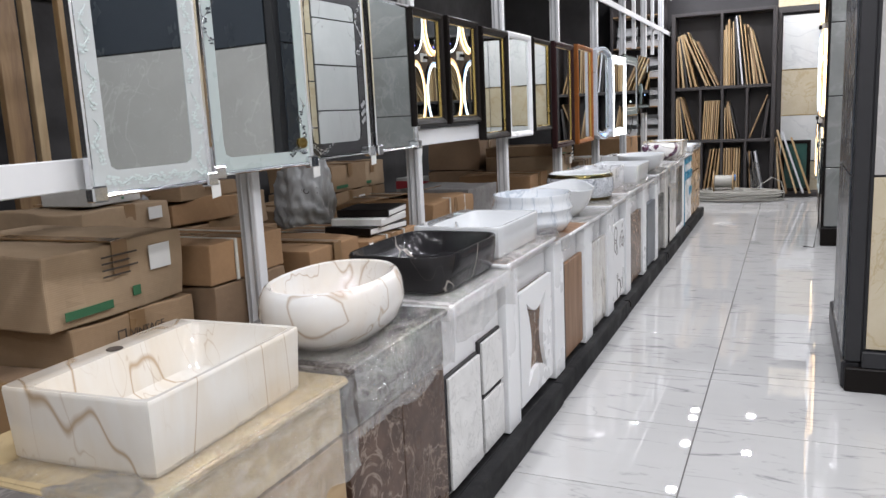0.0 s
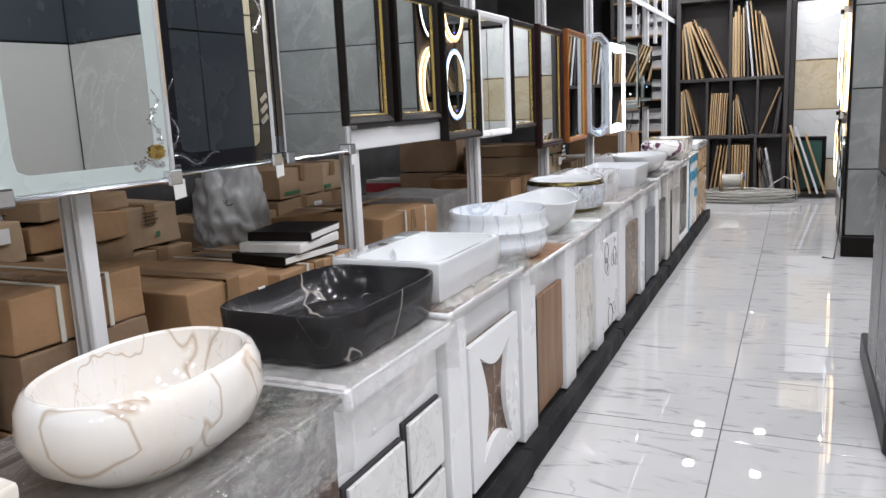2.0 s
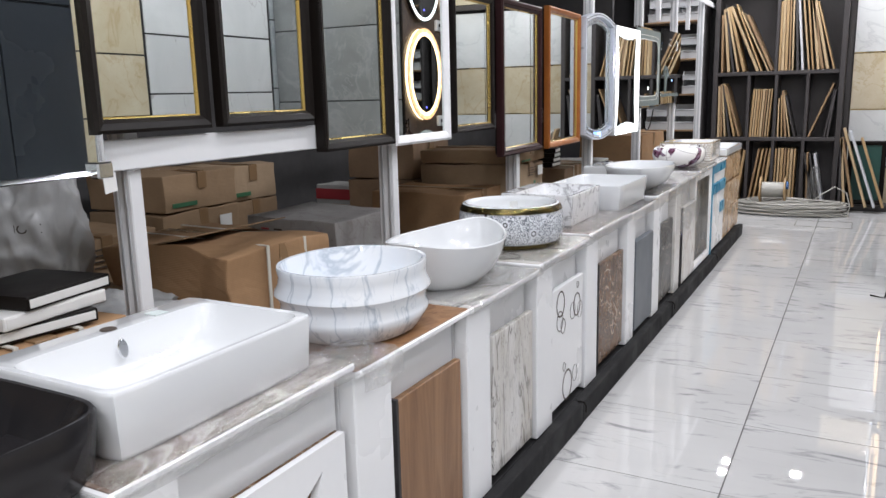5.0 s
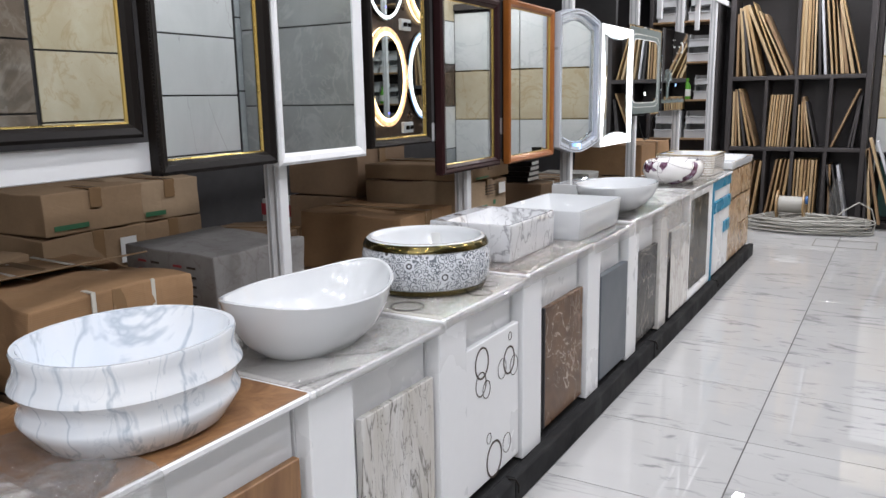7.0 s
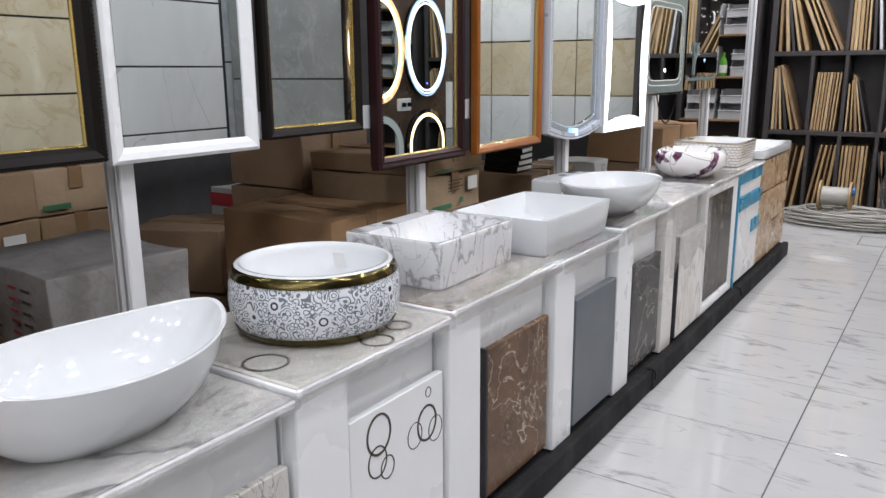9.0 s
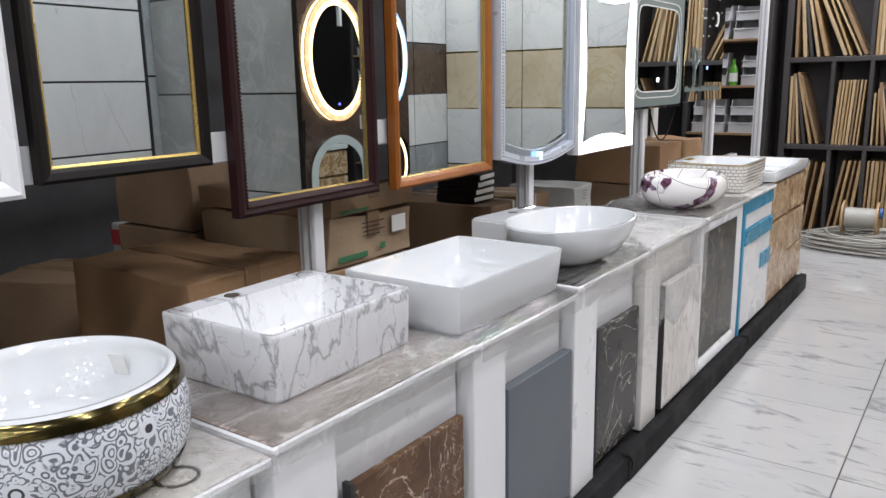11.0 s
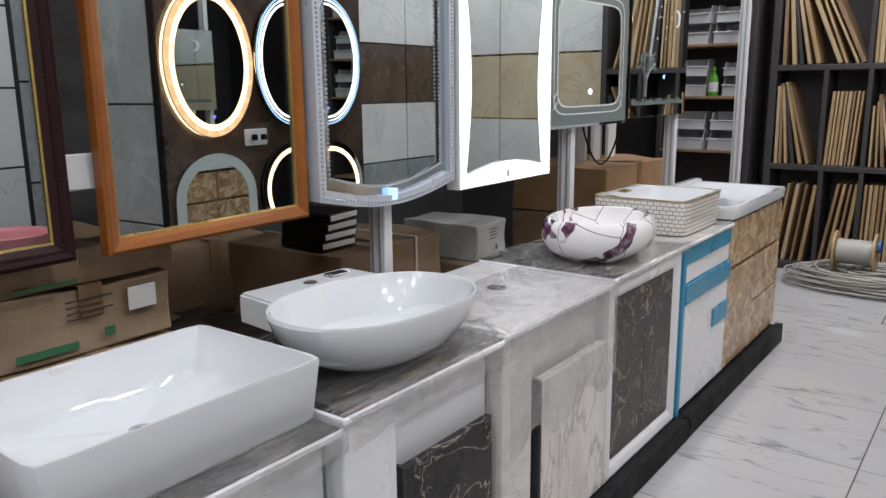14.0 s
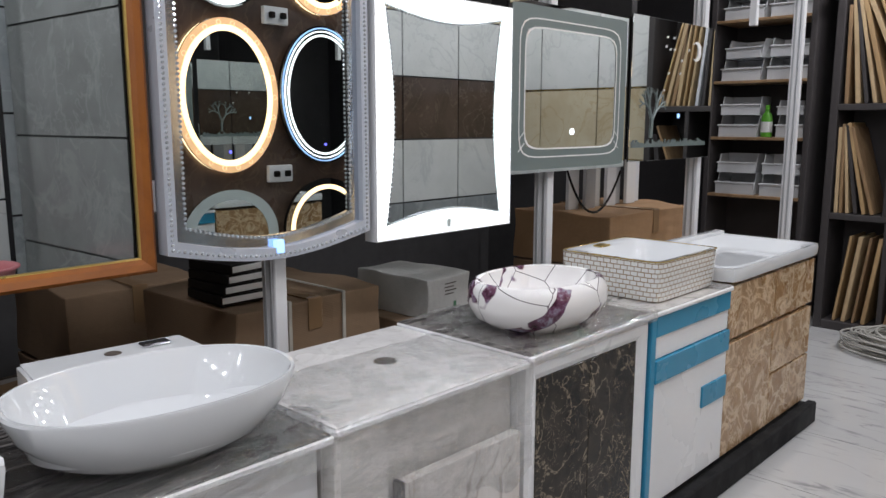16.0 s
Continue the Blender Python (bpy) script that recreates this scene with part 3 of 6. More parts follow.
part("handle_patch", slab(-0.947, -0.938, y1 - 0.2, y1 - 0.006, 0.37, 0.45, 0.002), BLUE, c, "turquoise blue handle patch")
countertop(y0, y1, top, CALAT, "white marbled vanity top")
# cabinet 14: tan marble with ceramic top
y0, y1, top = cut(14)
c = cabinet(y0, y1, top - 0.02, "tan flaked marble vanity cabinet with drawers and doors", TANM, stile=0, recess=0.03)
m = (y0 + y1) / 2
for a, b, z0, z1 in ((y0 + 0.01, m - 0.003, 0.575, top - 0.04), (m + 0.003, y1 - 0.01, 0.575, top - 0.04), (y0 + 0.01, m - 0.003, 0.115, 0.555), (m + 0.003, y1 - 0.01, 0.34, 0.555), (m + 0.003, y1 - 0.01, 0.115, 0.332)):
    door_panel(c, a, b, z0, z1, TANM, "tan flaked marble front", x=-0.95, thick=0.022, name="drawer_front" if z1 - z0 < 0.3 else "door")
bm = join(loft([superring(0.24, (y1 - y0) / 2, top - 0.02, 24), superring(0.243, (y1 - y0) / 2 + 0.004, top + 0.012, 24), superring(0.238, (y1 - y0) / 2, top + 0.028, 24), superring(0.2, (y1 - y0) / 2 - 0.06, top + 0.026, 10, 0.01), superring(0.17, (y1 - y0) / 2 - 0.1, top - 0.012, 6, 0.01), superring(0.12, (y1 - y0) / 2 - 0.2, top - 0.014, 4, 0.01)]), slab(-0.25, -0.2, -(y1 - y0) / 2, (y1 - y0) / 2, top, top + 0.045, 0.012, 3))
ob = part("ceramic_basin_top", moved(bm, pose(-1.175, m, 0)), CERAMIC, None, smooth=True)
tagged(ob, "white glazed ceramic basin top with a low back ledge", "basin", "washbasins")
ob.data.set_sharp_from_angle(angle=radians(50))

pl = tagged(part("plinth", slab(-1.36, -0.95, 0.62, 9.9, 0.0, 0.092, 0.004), PLINTH), "dark grey stone plinth running under the cabinets", "plinth", kind="structure")
for a, b in ((0.6, 2.2), (2.2, 3.75), (3.75, 5.3), (5.3, 6.95), (6.95, 8.45), (8.45, 9.92)):
    part("plinth_board", slab(-0.948, -0.905 + random.uniform(-0.008, 0.008), a, b - 0.003, 0.0, 0.1, 0.006), PLINTH, pl)
for yy in (5.28, 6.93, 8.42):
    st = part("plinth_strap", tube([(-0.925, yy, 0.104), (-0.9, yy + 0.004, 0.104), (-0.89, yy + 0.006, 0.085), (-0.892, yy + 0.01, 0.06)], 0.004), EBONY, pl)

# ---- washbasins ----
B_GOLDV = marble("cream_gold_veined_glaze", (0.72, 0.7, 0.655), (0.67, 0.6, 0.5), (0.37, 0.24, 0.12), 4.5, 0.008, 0.06, 0.8, (1, 1.5, 0.35), coat=0.6, second=0.45, dist=0.5, detail=2)
B_GOLDV2 = marble("white_gold_veined_glaze", (0.71, 0.705, 0.69), (0.69, 0.64, 0.575), (0.38, 0.27, 0.17), 5, 0.007, 0.06, 0.75, (1, 1.4, 0.6), coat=0.6, second=0.5, dist=0.7, detail=3)
B_BLACK = marble("black_marbled_glaze", (0.013, 0.0125, 0.014), (0.02, 0.019, 0.02), (0.4, 0.37, 0.33), 1.5, 0.0014, 0.18, 0.85, coat=0.05, second=0.1, dist=0.25, spec=0.22)
B_BLUEV = marble("blue_grey_veined_glaze", (0.74, 0.76, 0.78), (0.66, 0.71, 0.77), (0.3, 0.37, 0.45), 6, 0.022, 0.06, 0.65, coat=0.6, second=0.4, stretch=(1, 1, 0.3))
B_GREYV = marble("grey_veined_glaze", (0.74, 0.75, 0.76), (0.68, 0.69, 0.71), (0.2, 0.205, 0.215), 7.5, 0.022, 0.06, 0.7, (1.0, 2.0, 0.8), coat=0.5, second=0.7, dist=0.5)


def basin(y, x, top, ax, ay, outer, inner, material, label, lift=None, rz=0.0, name="washbasin", deck=None):
    """A bowl lofted from outer rings (scale x, scale y, height, squareness), then inner ones from the rim down."""
    th = holder(name, x, y, top, label, "basin", "washbasins", rz=rz)
    rings = []
    hmax = outer[-1][2]
    for sx, sy, z, n in outer:
        rings.append(superring(ax * sx, ay * sy, z, n, lift=(lambda c, s, f=z / hmax: lift(c, s) * f * f) if lift else None))
    for sx, sy, z, n, shift in inner:
        f = max(0.0, z / hmax)
        rings.append(superring(ax * sx, ay * sy, z, n, shift * ax, lift=(lambda c, s, f=f: lift(c, s) * f * f) if lift else None))
    ob = part("bowl", loft(rings), material, th, smooth=True)
    ob.data.set_sharp_from_angle(angle=radians(42))
    z = inner[-1][2]
    dr = part("drain", loft([superring(0.022, 0.022, z - 0.001, 2, inner[-1][4] * ax, 0, 20), superring(0.021, 0.021, z + 0.003, 2, inner[-1][4] * ax, 0, 20), superring(0.012, 0.012, z + 0.002, 2, inner[-1][4] * ax, 0, 20)]), CHROME, th, "chrome drain ring", True)
    return th


def tap_hole(th, x, y, z, r=0.017):
    part("tap_hole", loft([superring(r, r, z, 2, x, y, 24), superring(r * 0.9, r * 0.9, z + 0.0015, 2, x, y, 24)]), INK, th, "dark tap hole")


def box_outer(h, n=14, foot=0.9):
    return [(foot, foot, 0.0, n), (foot + 0.01, foot + 0.01, 0.004, n), (1.0, 1.0, h - 0.008, n), (0.992, 0.994, h - 0.001, n), (0.985, 0.99, h, n)]


def ledge_inner(h, n=12, deep=0.035, shift=0.14, sx=0.78, sy=0.94):
    return [(sx, sy, h - 0.001, n, shift), (sx - 0.015, sy - 0.015, h - 0.01, n, shift), (sx - 0.12, sy - 0.12, deep + 0.012, 6, shift), (sx - 0.22, sy - 0.2, deep, 5, shift), (0.1, 0.08, deep - 0.004, 2, shift)]


def even_inner(h, n, deep=0.03, rim=0.05):
    return [(1 - rim, 1 - rim * 0.8, h - 0.001, n, 0), (1 - rim * 1.5, 1 - rim * 1.2, h - 0.012, n, 0), (0.8, 0.84, deep + 0.02, max(2, n * 0.6), 0), (0.62, 0.68, deep + 0.003, max(2, n * 0.5), 0), (0.1, 0.08, deep - 0.003, 2, 0)]


b = basin(1.685, -1.14, TOP[1] + 0.004, 0.168, 0.235, box_outer(0.138, 40, 0.96), ledge_inner(0.138, 24), B_GOLDV, "rectangular cream basin with brown-gold veins and tap ledge", rz=3)
tap_hole(b, -0.125, 0, 0.1385)
oval_out = [(0.62, 0.66, 0, 2.4), (0.66, 0.7, 0.006, 2.4), (0.9, 0.92, 0.035, 2.3), (1.0, 1.0, 0.075, 2.3), (0.97, 0.98, 0.115, 2.3), (0.9, 0.93, 0.135, 2.3), (0.85, 0.89, 0.139, 2.3)]
oval_in = [(0.8, 0.85, 0.136, 2.3, 0), (0.78, 0.83, 0.12, 2.3, 0), (0.7, 0.74, 0.06, 2.2, 0), (0.5, 0.55, 0.035, 2, 0), (0.1, 0.08, 0.03, 2, 0)]
basin(2.26, -1.104, TOP[2] + 0.003, 0.168, 0.218, [(a, b, z * 1.17, n) for a, b, z, n in oval_out], [(a, b, z * 1.17, n, q) for a, b, z, n, q in oval_in], B_GOLDV2, "bulging oval white basin with fine gold-brown veins", lambda c, s: 0.006 * s)
b = basin(2.946, -1.157, TOP[3] + 0.003, 0.188, 0.268, [(0.84, 0.88, 0, 6), (0.9, 0.93, 0.005, 6), (0.95, 0.96, 0.02, 6), (0.99, 0.99, 0.08, 6), (1.0, 1.0, 0.119, 6), (0.985, 0.99, 0.124, 6)], even_inner(0.124, 6, 0.03, 0.04), B_BLACK, "rounded rectangular black marbled basin with thin white veins")
part("price_tag", slab(-0.1845, -0.181, -0.07, -0.045, 0.1, 0.128, 0.0005), PAPER, b, "small white sticker")
b = basin(3.462, -1.162, TOP[4] + 0.003, 0.178, 0.25, box_outer(0.117, 26, 0.965), ledge_inner(0.117, 12), CERAMIC, "rectangular white ceramic basin with tap ledge and overflow")
tap_hole(b, -0.13, -0.01, 0.1175)
part("overflow_slot", slab(-0.155, -0.12, 0.1, 0.135, 0.1165, 0.118, 0.0005), FROST, b)
part("overflow_hole", moved(loft([superring(0.02, 0.012, 0, 2, 0, 0, 24), superring(0.018, 0.01, 0.002, 2, 0, 0, 24)]), pose(-0.092, -0.01, 0.083, 0, 78, 0)), CHROME, b, "oval overflow hole")
wave = [(0.8, 0.8, 0, 2.2), (0.84, 0.84, 0.006, 2.2), (0.93, 0.93, 0.036, 2.2), (0.968, 0.968, 0.05, 2.2), (0.962, 0.962, 0.058, 2.2), (0.925, 0.925, 0.074, 2.2), (0.945, 0.945, 0.092, 2.2), (1.0, 1.0, 0.108, 2.2), (0.99, 0.99, 0.116, 2.2), (0.945, 0.945, 0.134, 2.2), (0.935, 0.935, 0.152, 2.2), (0.955, 0.955, 0.172, 2.2), (0.945, 0.945, 0.177, 2.2)]
basin(4.061, -1.124, TOP[5] + 0.003, 0.189, 0.208, wave, [(0.9, 0.9, 0.176, 2.2, 0), (0.87, 0.87, 0.155, 2.2, 0), (0.78, 0.78, 0.07, 2.1, 0), (0.5, 0.5, 0.04, 2, 0), (0.1, 0.1, 0.035, 2, 0)], B_BLUEV, "round double-waisted basin with blue-grey marbled glaze")
boat = [(0.54, 0.56, 0, 2.2), (0.57, 0.59, 0.006, 2.2), (0.62, 0.63, 0.014, 2.2), (0.79, 0.78, 0.045, 2.0), (0.92, 0.91, 0.09, 1.9), (0.985, 0.98, 0.127, 1.82), (1.0, 1.0, 0.135, 1.8), (0.985, 0.99, 0.138, 1.8)]
boat_in = [(0.95, 0.96, 0.136, 1.8, 0), (0.87, 0.86, 0.09, 1.85, 0), (0.64, 0.64, 0.04, 2, 0), (0.4, 0.4, 0.025, 2, 0), (0.08, 0.08, 0.023, 2, 0)]
basin(4.603, -1.138, TOP[6] + 0.003, 0.18, 0.268, boat, boat_in, CERAMIC, "white boat-shaped ceramic basin with raised pointed ends", lambda c, s: 0.03 * abs(s) ** 3)
PAIS = Mat("grey_paisley_glaze", (0.7, 0.72, 0.74), 0.1, 0, 0.5)
v = PAIS.pos((1, 1, 1), False)


def warped(m, vec, scale, amount):
    """Coordinates pushed about by a noise, so that a regular pattern curls."""
    nz = m.n("ShaderNodeTexNoise", Scale=scale, Detail=1.0)
    m.link(vec, nz.inputs["Vector"])
    sc = m.n("ShaderNodeVectorMath")
    sc.operation = "SCALE"
    sc.inputs["Scale"].default_value = amount
    m.link(nz.outputs["Color"], sc.inputs[0])
    ad = m.n("ShaderNodeVectorMath")
    ad.operation = "ADD"
    m.link(vec, ad.inputs[0])
    m.link(sc.outputs[0], ad.inputs[1])
    return ad.outputs[0]


def cell_rings(m, vec, scale, freq, stops):
    """Concentric rings round scattered cell centres."""
    vo = m.n("ShaderNodeTexVoronoi", Scale=scale)
    m.link(vec, vo.inputs["Vector"])
    k = m.n("ShaderNodeMath")
    k.operation = "SINE"
    m.link(m.mul(vo.outputs["Distance"], freq), k.inputs[0])
    ab = m.n("ShaderNodeMath")
    ab.operation = "ABSOLUTE"
    m.link(k.outputs[0], ab.inputs[0])
    return m.ramp(ab.outputs[0], stops), vo.outputs["Distance"]


fine, _ = cell_rings(PAIS, warped(PAIS, v, 22.0, 0.035), 40.0, 13.0, [(0.5, (1, 1, 1)), (0.7, (0, 0, 0))])
dots, _ = cell_rings(PAIS, warped(PAIS, v, 12.0, 0.02), 95.0, 6.0, [(0.45, (1, 1, 1)), (0.6, (0, 0, 0))])
zone = PAIS.ramp(PAIS.noise(v, 26, 1), [(0.47, (0, 0, 0)), (0.52, (1, 1, 1))])
print_mask = PAIS.mix(zone, fine, dots)
flower, dist = cell_rings(PAIS, v, 13.0, 24.0, [(0.42, (1, 1, 1)), (0.56, (0, 0, 0))])
near = PAIS.ramp(dist, [(0.22, (1, 1, 1)), (0.24, (0, 0, 0))])
print_mask = PAIS.mix(near, print_mask, flower)
PAIS.color(PAIS.mix(print_mask, (0.68, 0.71, 0.75), PAIS.mix(near, (0.16, 0.175, 0.2), (0.06, 0.055, 0.06))))
PAIS = PAIS.m
PR = 0.205
pa = basin(5.207, -1.179, TOP[7] + 0.003, PR, PR, [(0.86, 0.86, 0, 2), (0.9, 0.9, 0.006, 2), (0.985, 0.985, 0.045, 2), (1.0, 1.0, 0.08, 2), (0.985, 0.985, 0.115, 2), (0.94, 0.94, 0.148, 2), (0.89, 0.89, 0.158, 2)], [(0.85, 0.85, 0.158, 2, 0), (0.83, 0.83, 0.14, 2, 0), (0.76, 0.76, 0.06, 2, 0), (0.5, 0.5, 0.034, 2, 0), (0.1, 0.1, 0.03, 2, 0)], PAIS, "round basin with grey paisley print, white inside and gold bands")
part("gold_band", loft([superring(PR * s, PR * s, z, 2) for s, z in ((0.973, 0.135), (0.97, 0.138), (0.955, 0.146), (0.935, 0.153), (0.912, 0.1565))], False, False), GOLDB, pa, "gold rim band", True)
part("foot_band", loft([superring(PR * s, PR * s, z, 2) for s, z in ((0.868, 0.0), (0.908, 0.005), (0.938, 0.019))], False, False), GOLDB, pa, "gold foot band", True)
part("glazed_inside", loft([superring(PR * s, PR * s, z, 2) for s, z in ((0.912, 0.1565), (0.89, 0.16), (0.85, 0.16), (0.825, 0.141), (0.755, 0.062), (0.49, 0.037), (0.02, 0.034))], False, True), CERAMIC, pa, "plain white glazed inside", True)
part("paper_sticker", moved(slab(-0.016, 0.016, -0.022, 0.022, 0, 0.0008, 0.0003), pose(-0.05, 0.145, 0.118, -72, 0, 18)), PAPER, pa, "torn paper sticker inside the rim")
b = basin(5.748, -1.21, TOP[8] + 0.003, 0.163, 0.21, box_outer(0.132, 40, 0.97), ledge_inner(0.132, 24), B_GREYV, "rectangular white basin with dark grey marble veins", rz=1)
tap_hole(b, -0.13, -0.05, 0.1325)
b = basin(6.318, -1.163, TOP[9] + 0.003, 0.183, 0.265, [(0.93, 0.94, 0, 26), (0.945, 0.95, 0.005, 26), (1.0, 1.0, 0.115, 26), (0.994, 0.996, 0.12, 26)], [(0.965, 0.975, 0.1195, 24, 0), (0.95, 0.965, 0.112, 24, 0), (0.86, 0.9, 0.045, 12, 0), (0.78, 0.84, 0.03, 9, 0), (0.1, 0.08, 0.027, 2, 0)], CERAMIC, "tapered rectangular plain white ceramic basin")
part("sticker", slab(-0.179, -0.1725, -0.06, -0.02, 0.09, 0.1195, 0.0005), PAPER, b, "torn paper sticker")
b = basin(6.863, -1.096, TOP[10] + 0.003, 0.183, 0.26, [(0.45, 0.45, 0, 2.2), (0.5, 0.5, 0.006, 2.2), (0.76, 0.76, 0.037, 2.2), (0.93, 0.93, 0.086, 2.2), (1.0, 1.0, 0.131, 2.2), (0.99, 0.99, 0.137, 2.2)], even_inner(0.137, 2.3, 0.027, 0.05), CERAMIC, "white oval ceramic basin with a rectangular tap ledge", rz=-4)
ledge = [(-0.18 * math.cos(a), 0.256 * math.sin(a)) for a in [radians(-42 + 84 * k / 16) for k in range(17)]] + [(-0.275, 0.165), (-0.28, 0.155), (-0.28, -0.155), (-0.275, -0.165)]
lb = moved(plate([(y, -x) for x, y in ledge], 0.066, 0.133), Matrix(((0, 0, -1, 0), (0, 1, 0, 0), (1, 0, 0, 0), (0, 0, 0, 1))))
bmesh.ops.recalc_face_normals(lb, faces=lb.faces[:])
bmesh.ops.bevel(lb, geom=[e for e in lb.edges if e.verts[0].co.z > 0.13 and e.verts[1].co.z > 0.13], offset=0.006, segments=2, affect="EDGES")
part("tap_ledge", lb, CERAMIC, b, "rectangular ceramic tap ledge")
tap_hole(b, -0.225, -0.0, 0.1335)
part("tap_fitting", slab(-0.25, -0.215, 0.06, 0.12, 0.1335, 0.14, 0.003), CHROME, b, "small chrome fitting")
PURP = Mat("purple_patch_glaze", (0.8, 0.8, 0.8), 0.06, 0, 0.6)
v = PURP.pos((1, 1, 1), False)
crk = PURP.n("ShaderNodeTexVoronoi", Scale=7.5)
crk.feature = "DISTANCE_TO_EDGE"
PURP.link(v, crk.inputs["Vector"])
band = PURP.n("ShaderNodeTexWave", Scale=2.6, Distortion=2.5, Detail=2.0)
band.inputs["Detail Scale"].default_value = 2.0
band.bands_direction = "DIAGONAL"
PURP.link(PURP.pos((0.6, 1.0, -0.9), False), band.inputs["Vector"])
gate = PURP.ramp(PURP.noise(v, 9, 2), [(0.44, (0, 0, 0)), (0.47, (1, 1, 1))])
mask = PURP.mul(PURP.ramp(band.outputs["Fac"], [(0.72, (0, 0, 0)), (0.76, (1, 1, 1))]), gate)
pcol = PURP.ramp(PURP.noise(v, 34, 5), [(0.38, (0.05, 0.012, 0.025)), (0.52, (0.15, 0.06, 0.11)), (0.66, (0.34, 0.33, 0.42))])
ground = PURP.mix(PURP.ramp(crk.outputs["Distance"], [(0.004, (1, 1, 1)), (0.011, (0, 0, 0))]), (0.8, 0.79, 0.78), (0.05, 0.03, 0.045))
PURP.color(PURP.mix(mask, ground, pcol))
PURP = PURP.m
basin(8.04, -1.12, TOP[12] + 0.003, 0.178, 0.224, oval_out, oval_in, PURP, "bulging oval white basin with purple patches and dark cracks")
NETM = Mat("gold_net_glaze", (0.78, 0.78, 0.77), 0.1, 0, 0.5)
co = NETM.pos((1, 1, 1), False)
br = NETM.n("ShaderNodeTexBrick", Scale=1.0)
br.inputs["Mortar Size"].default_value = 0.0016
br.inputs["Brick Width"].default_value = 0.026
br.inputs["Row Height"].default_value = 0.016
br.inputs["Mortar Smooth"].default_value = 0.3
sw = NETM.n("ShaderNodeSeparateXYZ")
NETM.link(co, sw.inputs[0])
add = NETM.n("ShaderNodeMath")
NETM.link(sw.outputs[0], add.inputs[0])
NETM.link(sw.outputs[1], add.inputs[1])
cb = NETM.n("ShaderNodeCombineXYZ")
NETM.link(add.outputs[0], cb.inputs[0])
NETM.link(sw.outputs[2], cb.inputs[1])
NETM.link(cb.outputs[0], br.inputs["Vector"])
NETM.color(NETM.mix(br.outputs["Fac"], (0.78, 0.78, 0.76), (0.3, 0.2, 0.1)))
NETM = NETM.m
nb = basin(8.71, -1.17, TOP[13] + 0.003, 0.194, 0.22, [(0.96, 0.96, 0, 16), (0.97, 0.97, 0.005, 16), (1, 1, 0.11, 16), (1, 1, 0.132, 16)], [(0.975, 0.98, 0.133, 16, 0), (0.74, 0.93, 0.133, 14, 0.18), (0.66, 0.84, 0.06, 8, 0.18), (0.5, 0.6, 0.032, 5, 0.18), (0.08, 0.08, 0.028, 2, 0.18)], NETM, "rectangular basin with gold scale-net sides and white inside")
part("glazed_inside", loft([superring(0.194 * a, 0.22 * bb, z, n, 0.194 * s) for a, bb, z, n, s in ((0.97, 0.975, 0.1345, 16, 0), (0.735, 0.925, 0.1345, 14, 0.18), (0.65, 0.83, 0.062, 8, 0.18), (0.49, 0.59, 0.036, 5, 0.18), (0.04, 0.04, 0.032, 2, 0.18))], False, True), CERAMIC, nb, "plain white glazed inside", True)
part("gold_rim", tube(superring(0.1945, 0.2205, 0.134, 16), 0.0022, 5, True), GOLD, nb, "thin gold rim line", True)
part("drain_fitting", slab(-0.15, -0.11, -0.08, -0.02, 0.1345, 0.1415, 0.004), GOLD, nb, "loose brass fitting")
basin(1.0, -1.13, TOP[0] + 0.003, 0.17, 0.225, oval_out, oval_in, CERAMIC, "plain white oval ceramic basin")


# ---- loose wrap film ----
def film_sheet(y0, y1, top, front=0.16, edge=-0.925, amp=0.008, back=0.34, seed=0, material=None):
    """Crinkled film lying on a vanity top and hanging over its front edge."""
    nu, nv = 64, 44
    bm = bmesh.new()
    grid = []
    for i in range(nu + 1):
        row = []
        for j in range(nv + 1):
            y = y0 + (y1 - y0) * i / nu
            s = -back + (back + front) * j / nv
            nz = 1 - 2.6 * abs(noise.noise(Vector((y * 9 + s * 6 + seed * 7, s * 8 - y * 4, seed)))) + 0.5 * (1 - 2.4 * abs(noise.noise(Vector((y * 23 - s * 14, s * 19, seed + 3)))))
            rag = 0.03 * noise.noise(Vector((y * 8, seed * 3.1, 1.7)))
            if s < 0:
                p = (edge + s, y, top + 0.006 + amp * 0.5 * (nz + 1))
            else:
                p = (edge + 0.006 + amp * 0.9 * (nz + 1), y, top + 0.004 - s * (1 + rag * 8))
            row.append(bm.verts.new(p))
        grid.append(row)
    for i in range(nu):
        for j in range(nv):
            bm.faces.new((grid[i][j], grid[i + 1][j], grid[i + 1][j + 1], grid[i][j + 1]))
    ob = part("plastic_film", bm, material or FILM, None, smooth=True)
    return tagged(ob, "crinkled clear plastic wrap hanging over a vanity top", "plastic wrap", "plastic wraps")


for k, (i, front, a, b) in enumerate(((1, 0.22, 0.0, 1.0), (2, 0.17, 0.0, 1.0), (3, 0.12, 0.0, 1.0), (4, 0.03, 0.0, 1.0), (5, 0.05, 0.0, 0.3), (6, 0.02, 0.0, 1.0), (7, 0.03, 0.0, 1.0), (8, 0.04, 0.0, 1.0), (9, 0.05, 0.0, 1.0), (10, 0.06, 0.0, 1.0), (11, 0.3, 0.0, 1.0), (12, 0.025, 0.0, 1.0))):
    y0, y1, top = cut(i)
    film_sheet(y0 + a * (y1 - y0), y0 + b * (y1 - y0) - 0.005, top, front, -0.928 if i != 3 else -0.923, 0.0025 if i in (4, 6, 7, 8, 9, 11, 12) else 0.006, seed=k + 1, material=THINFILM if i in (4, 6, 7, 8, 9, 10, 12) else FILM)


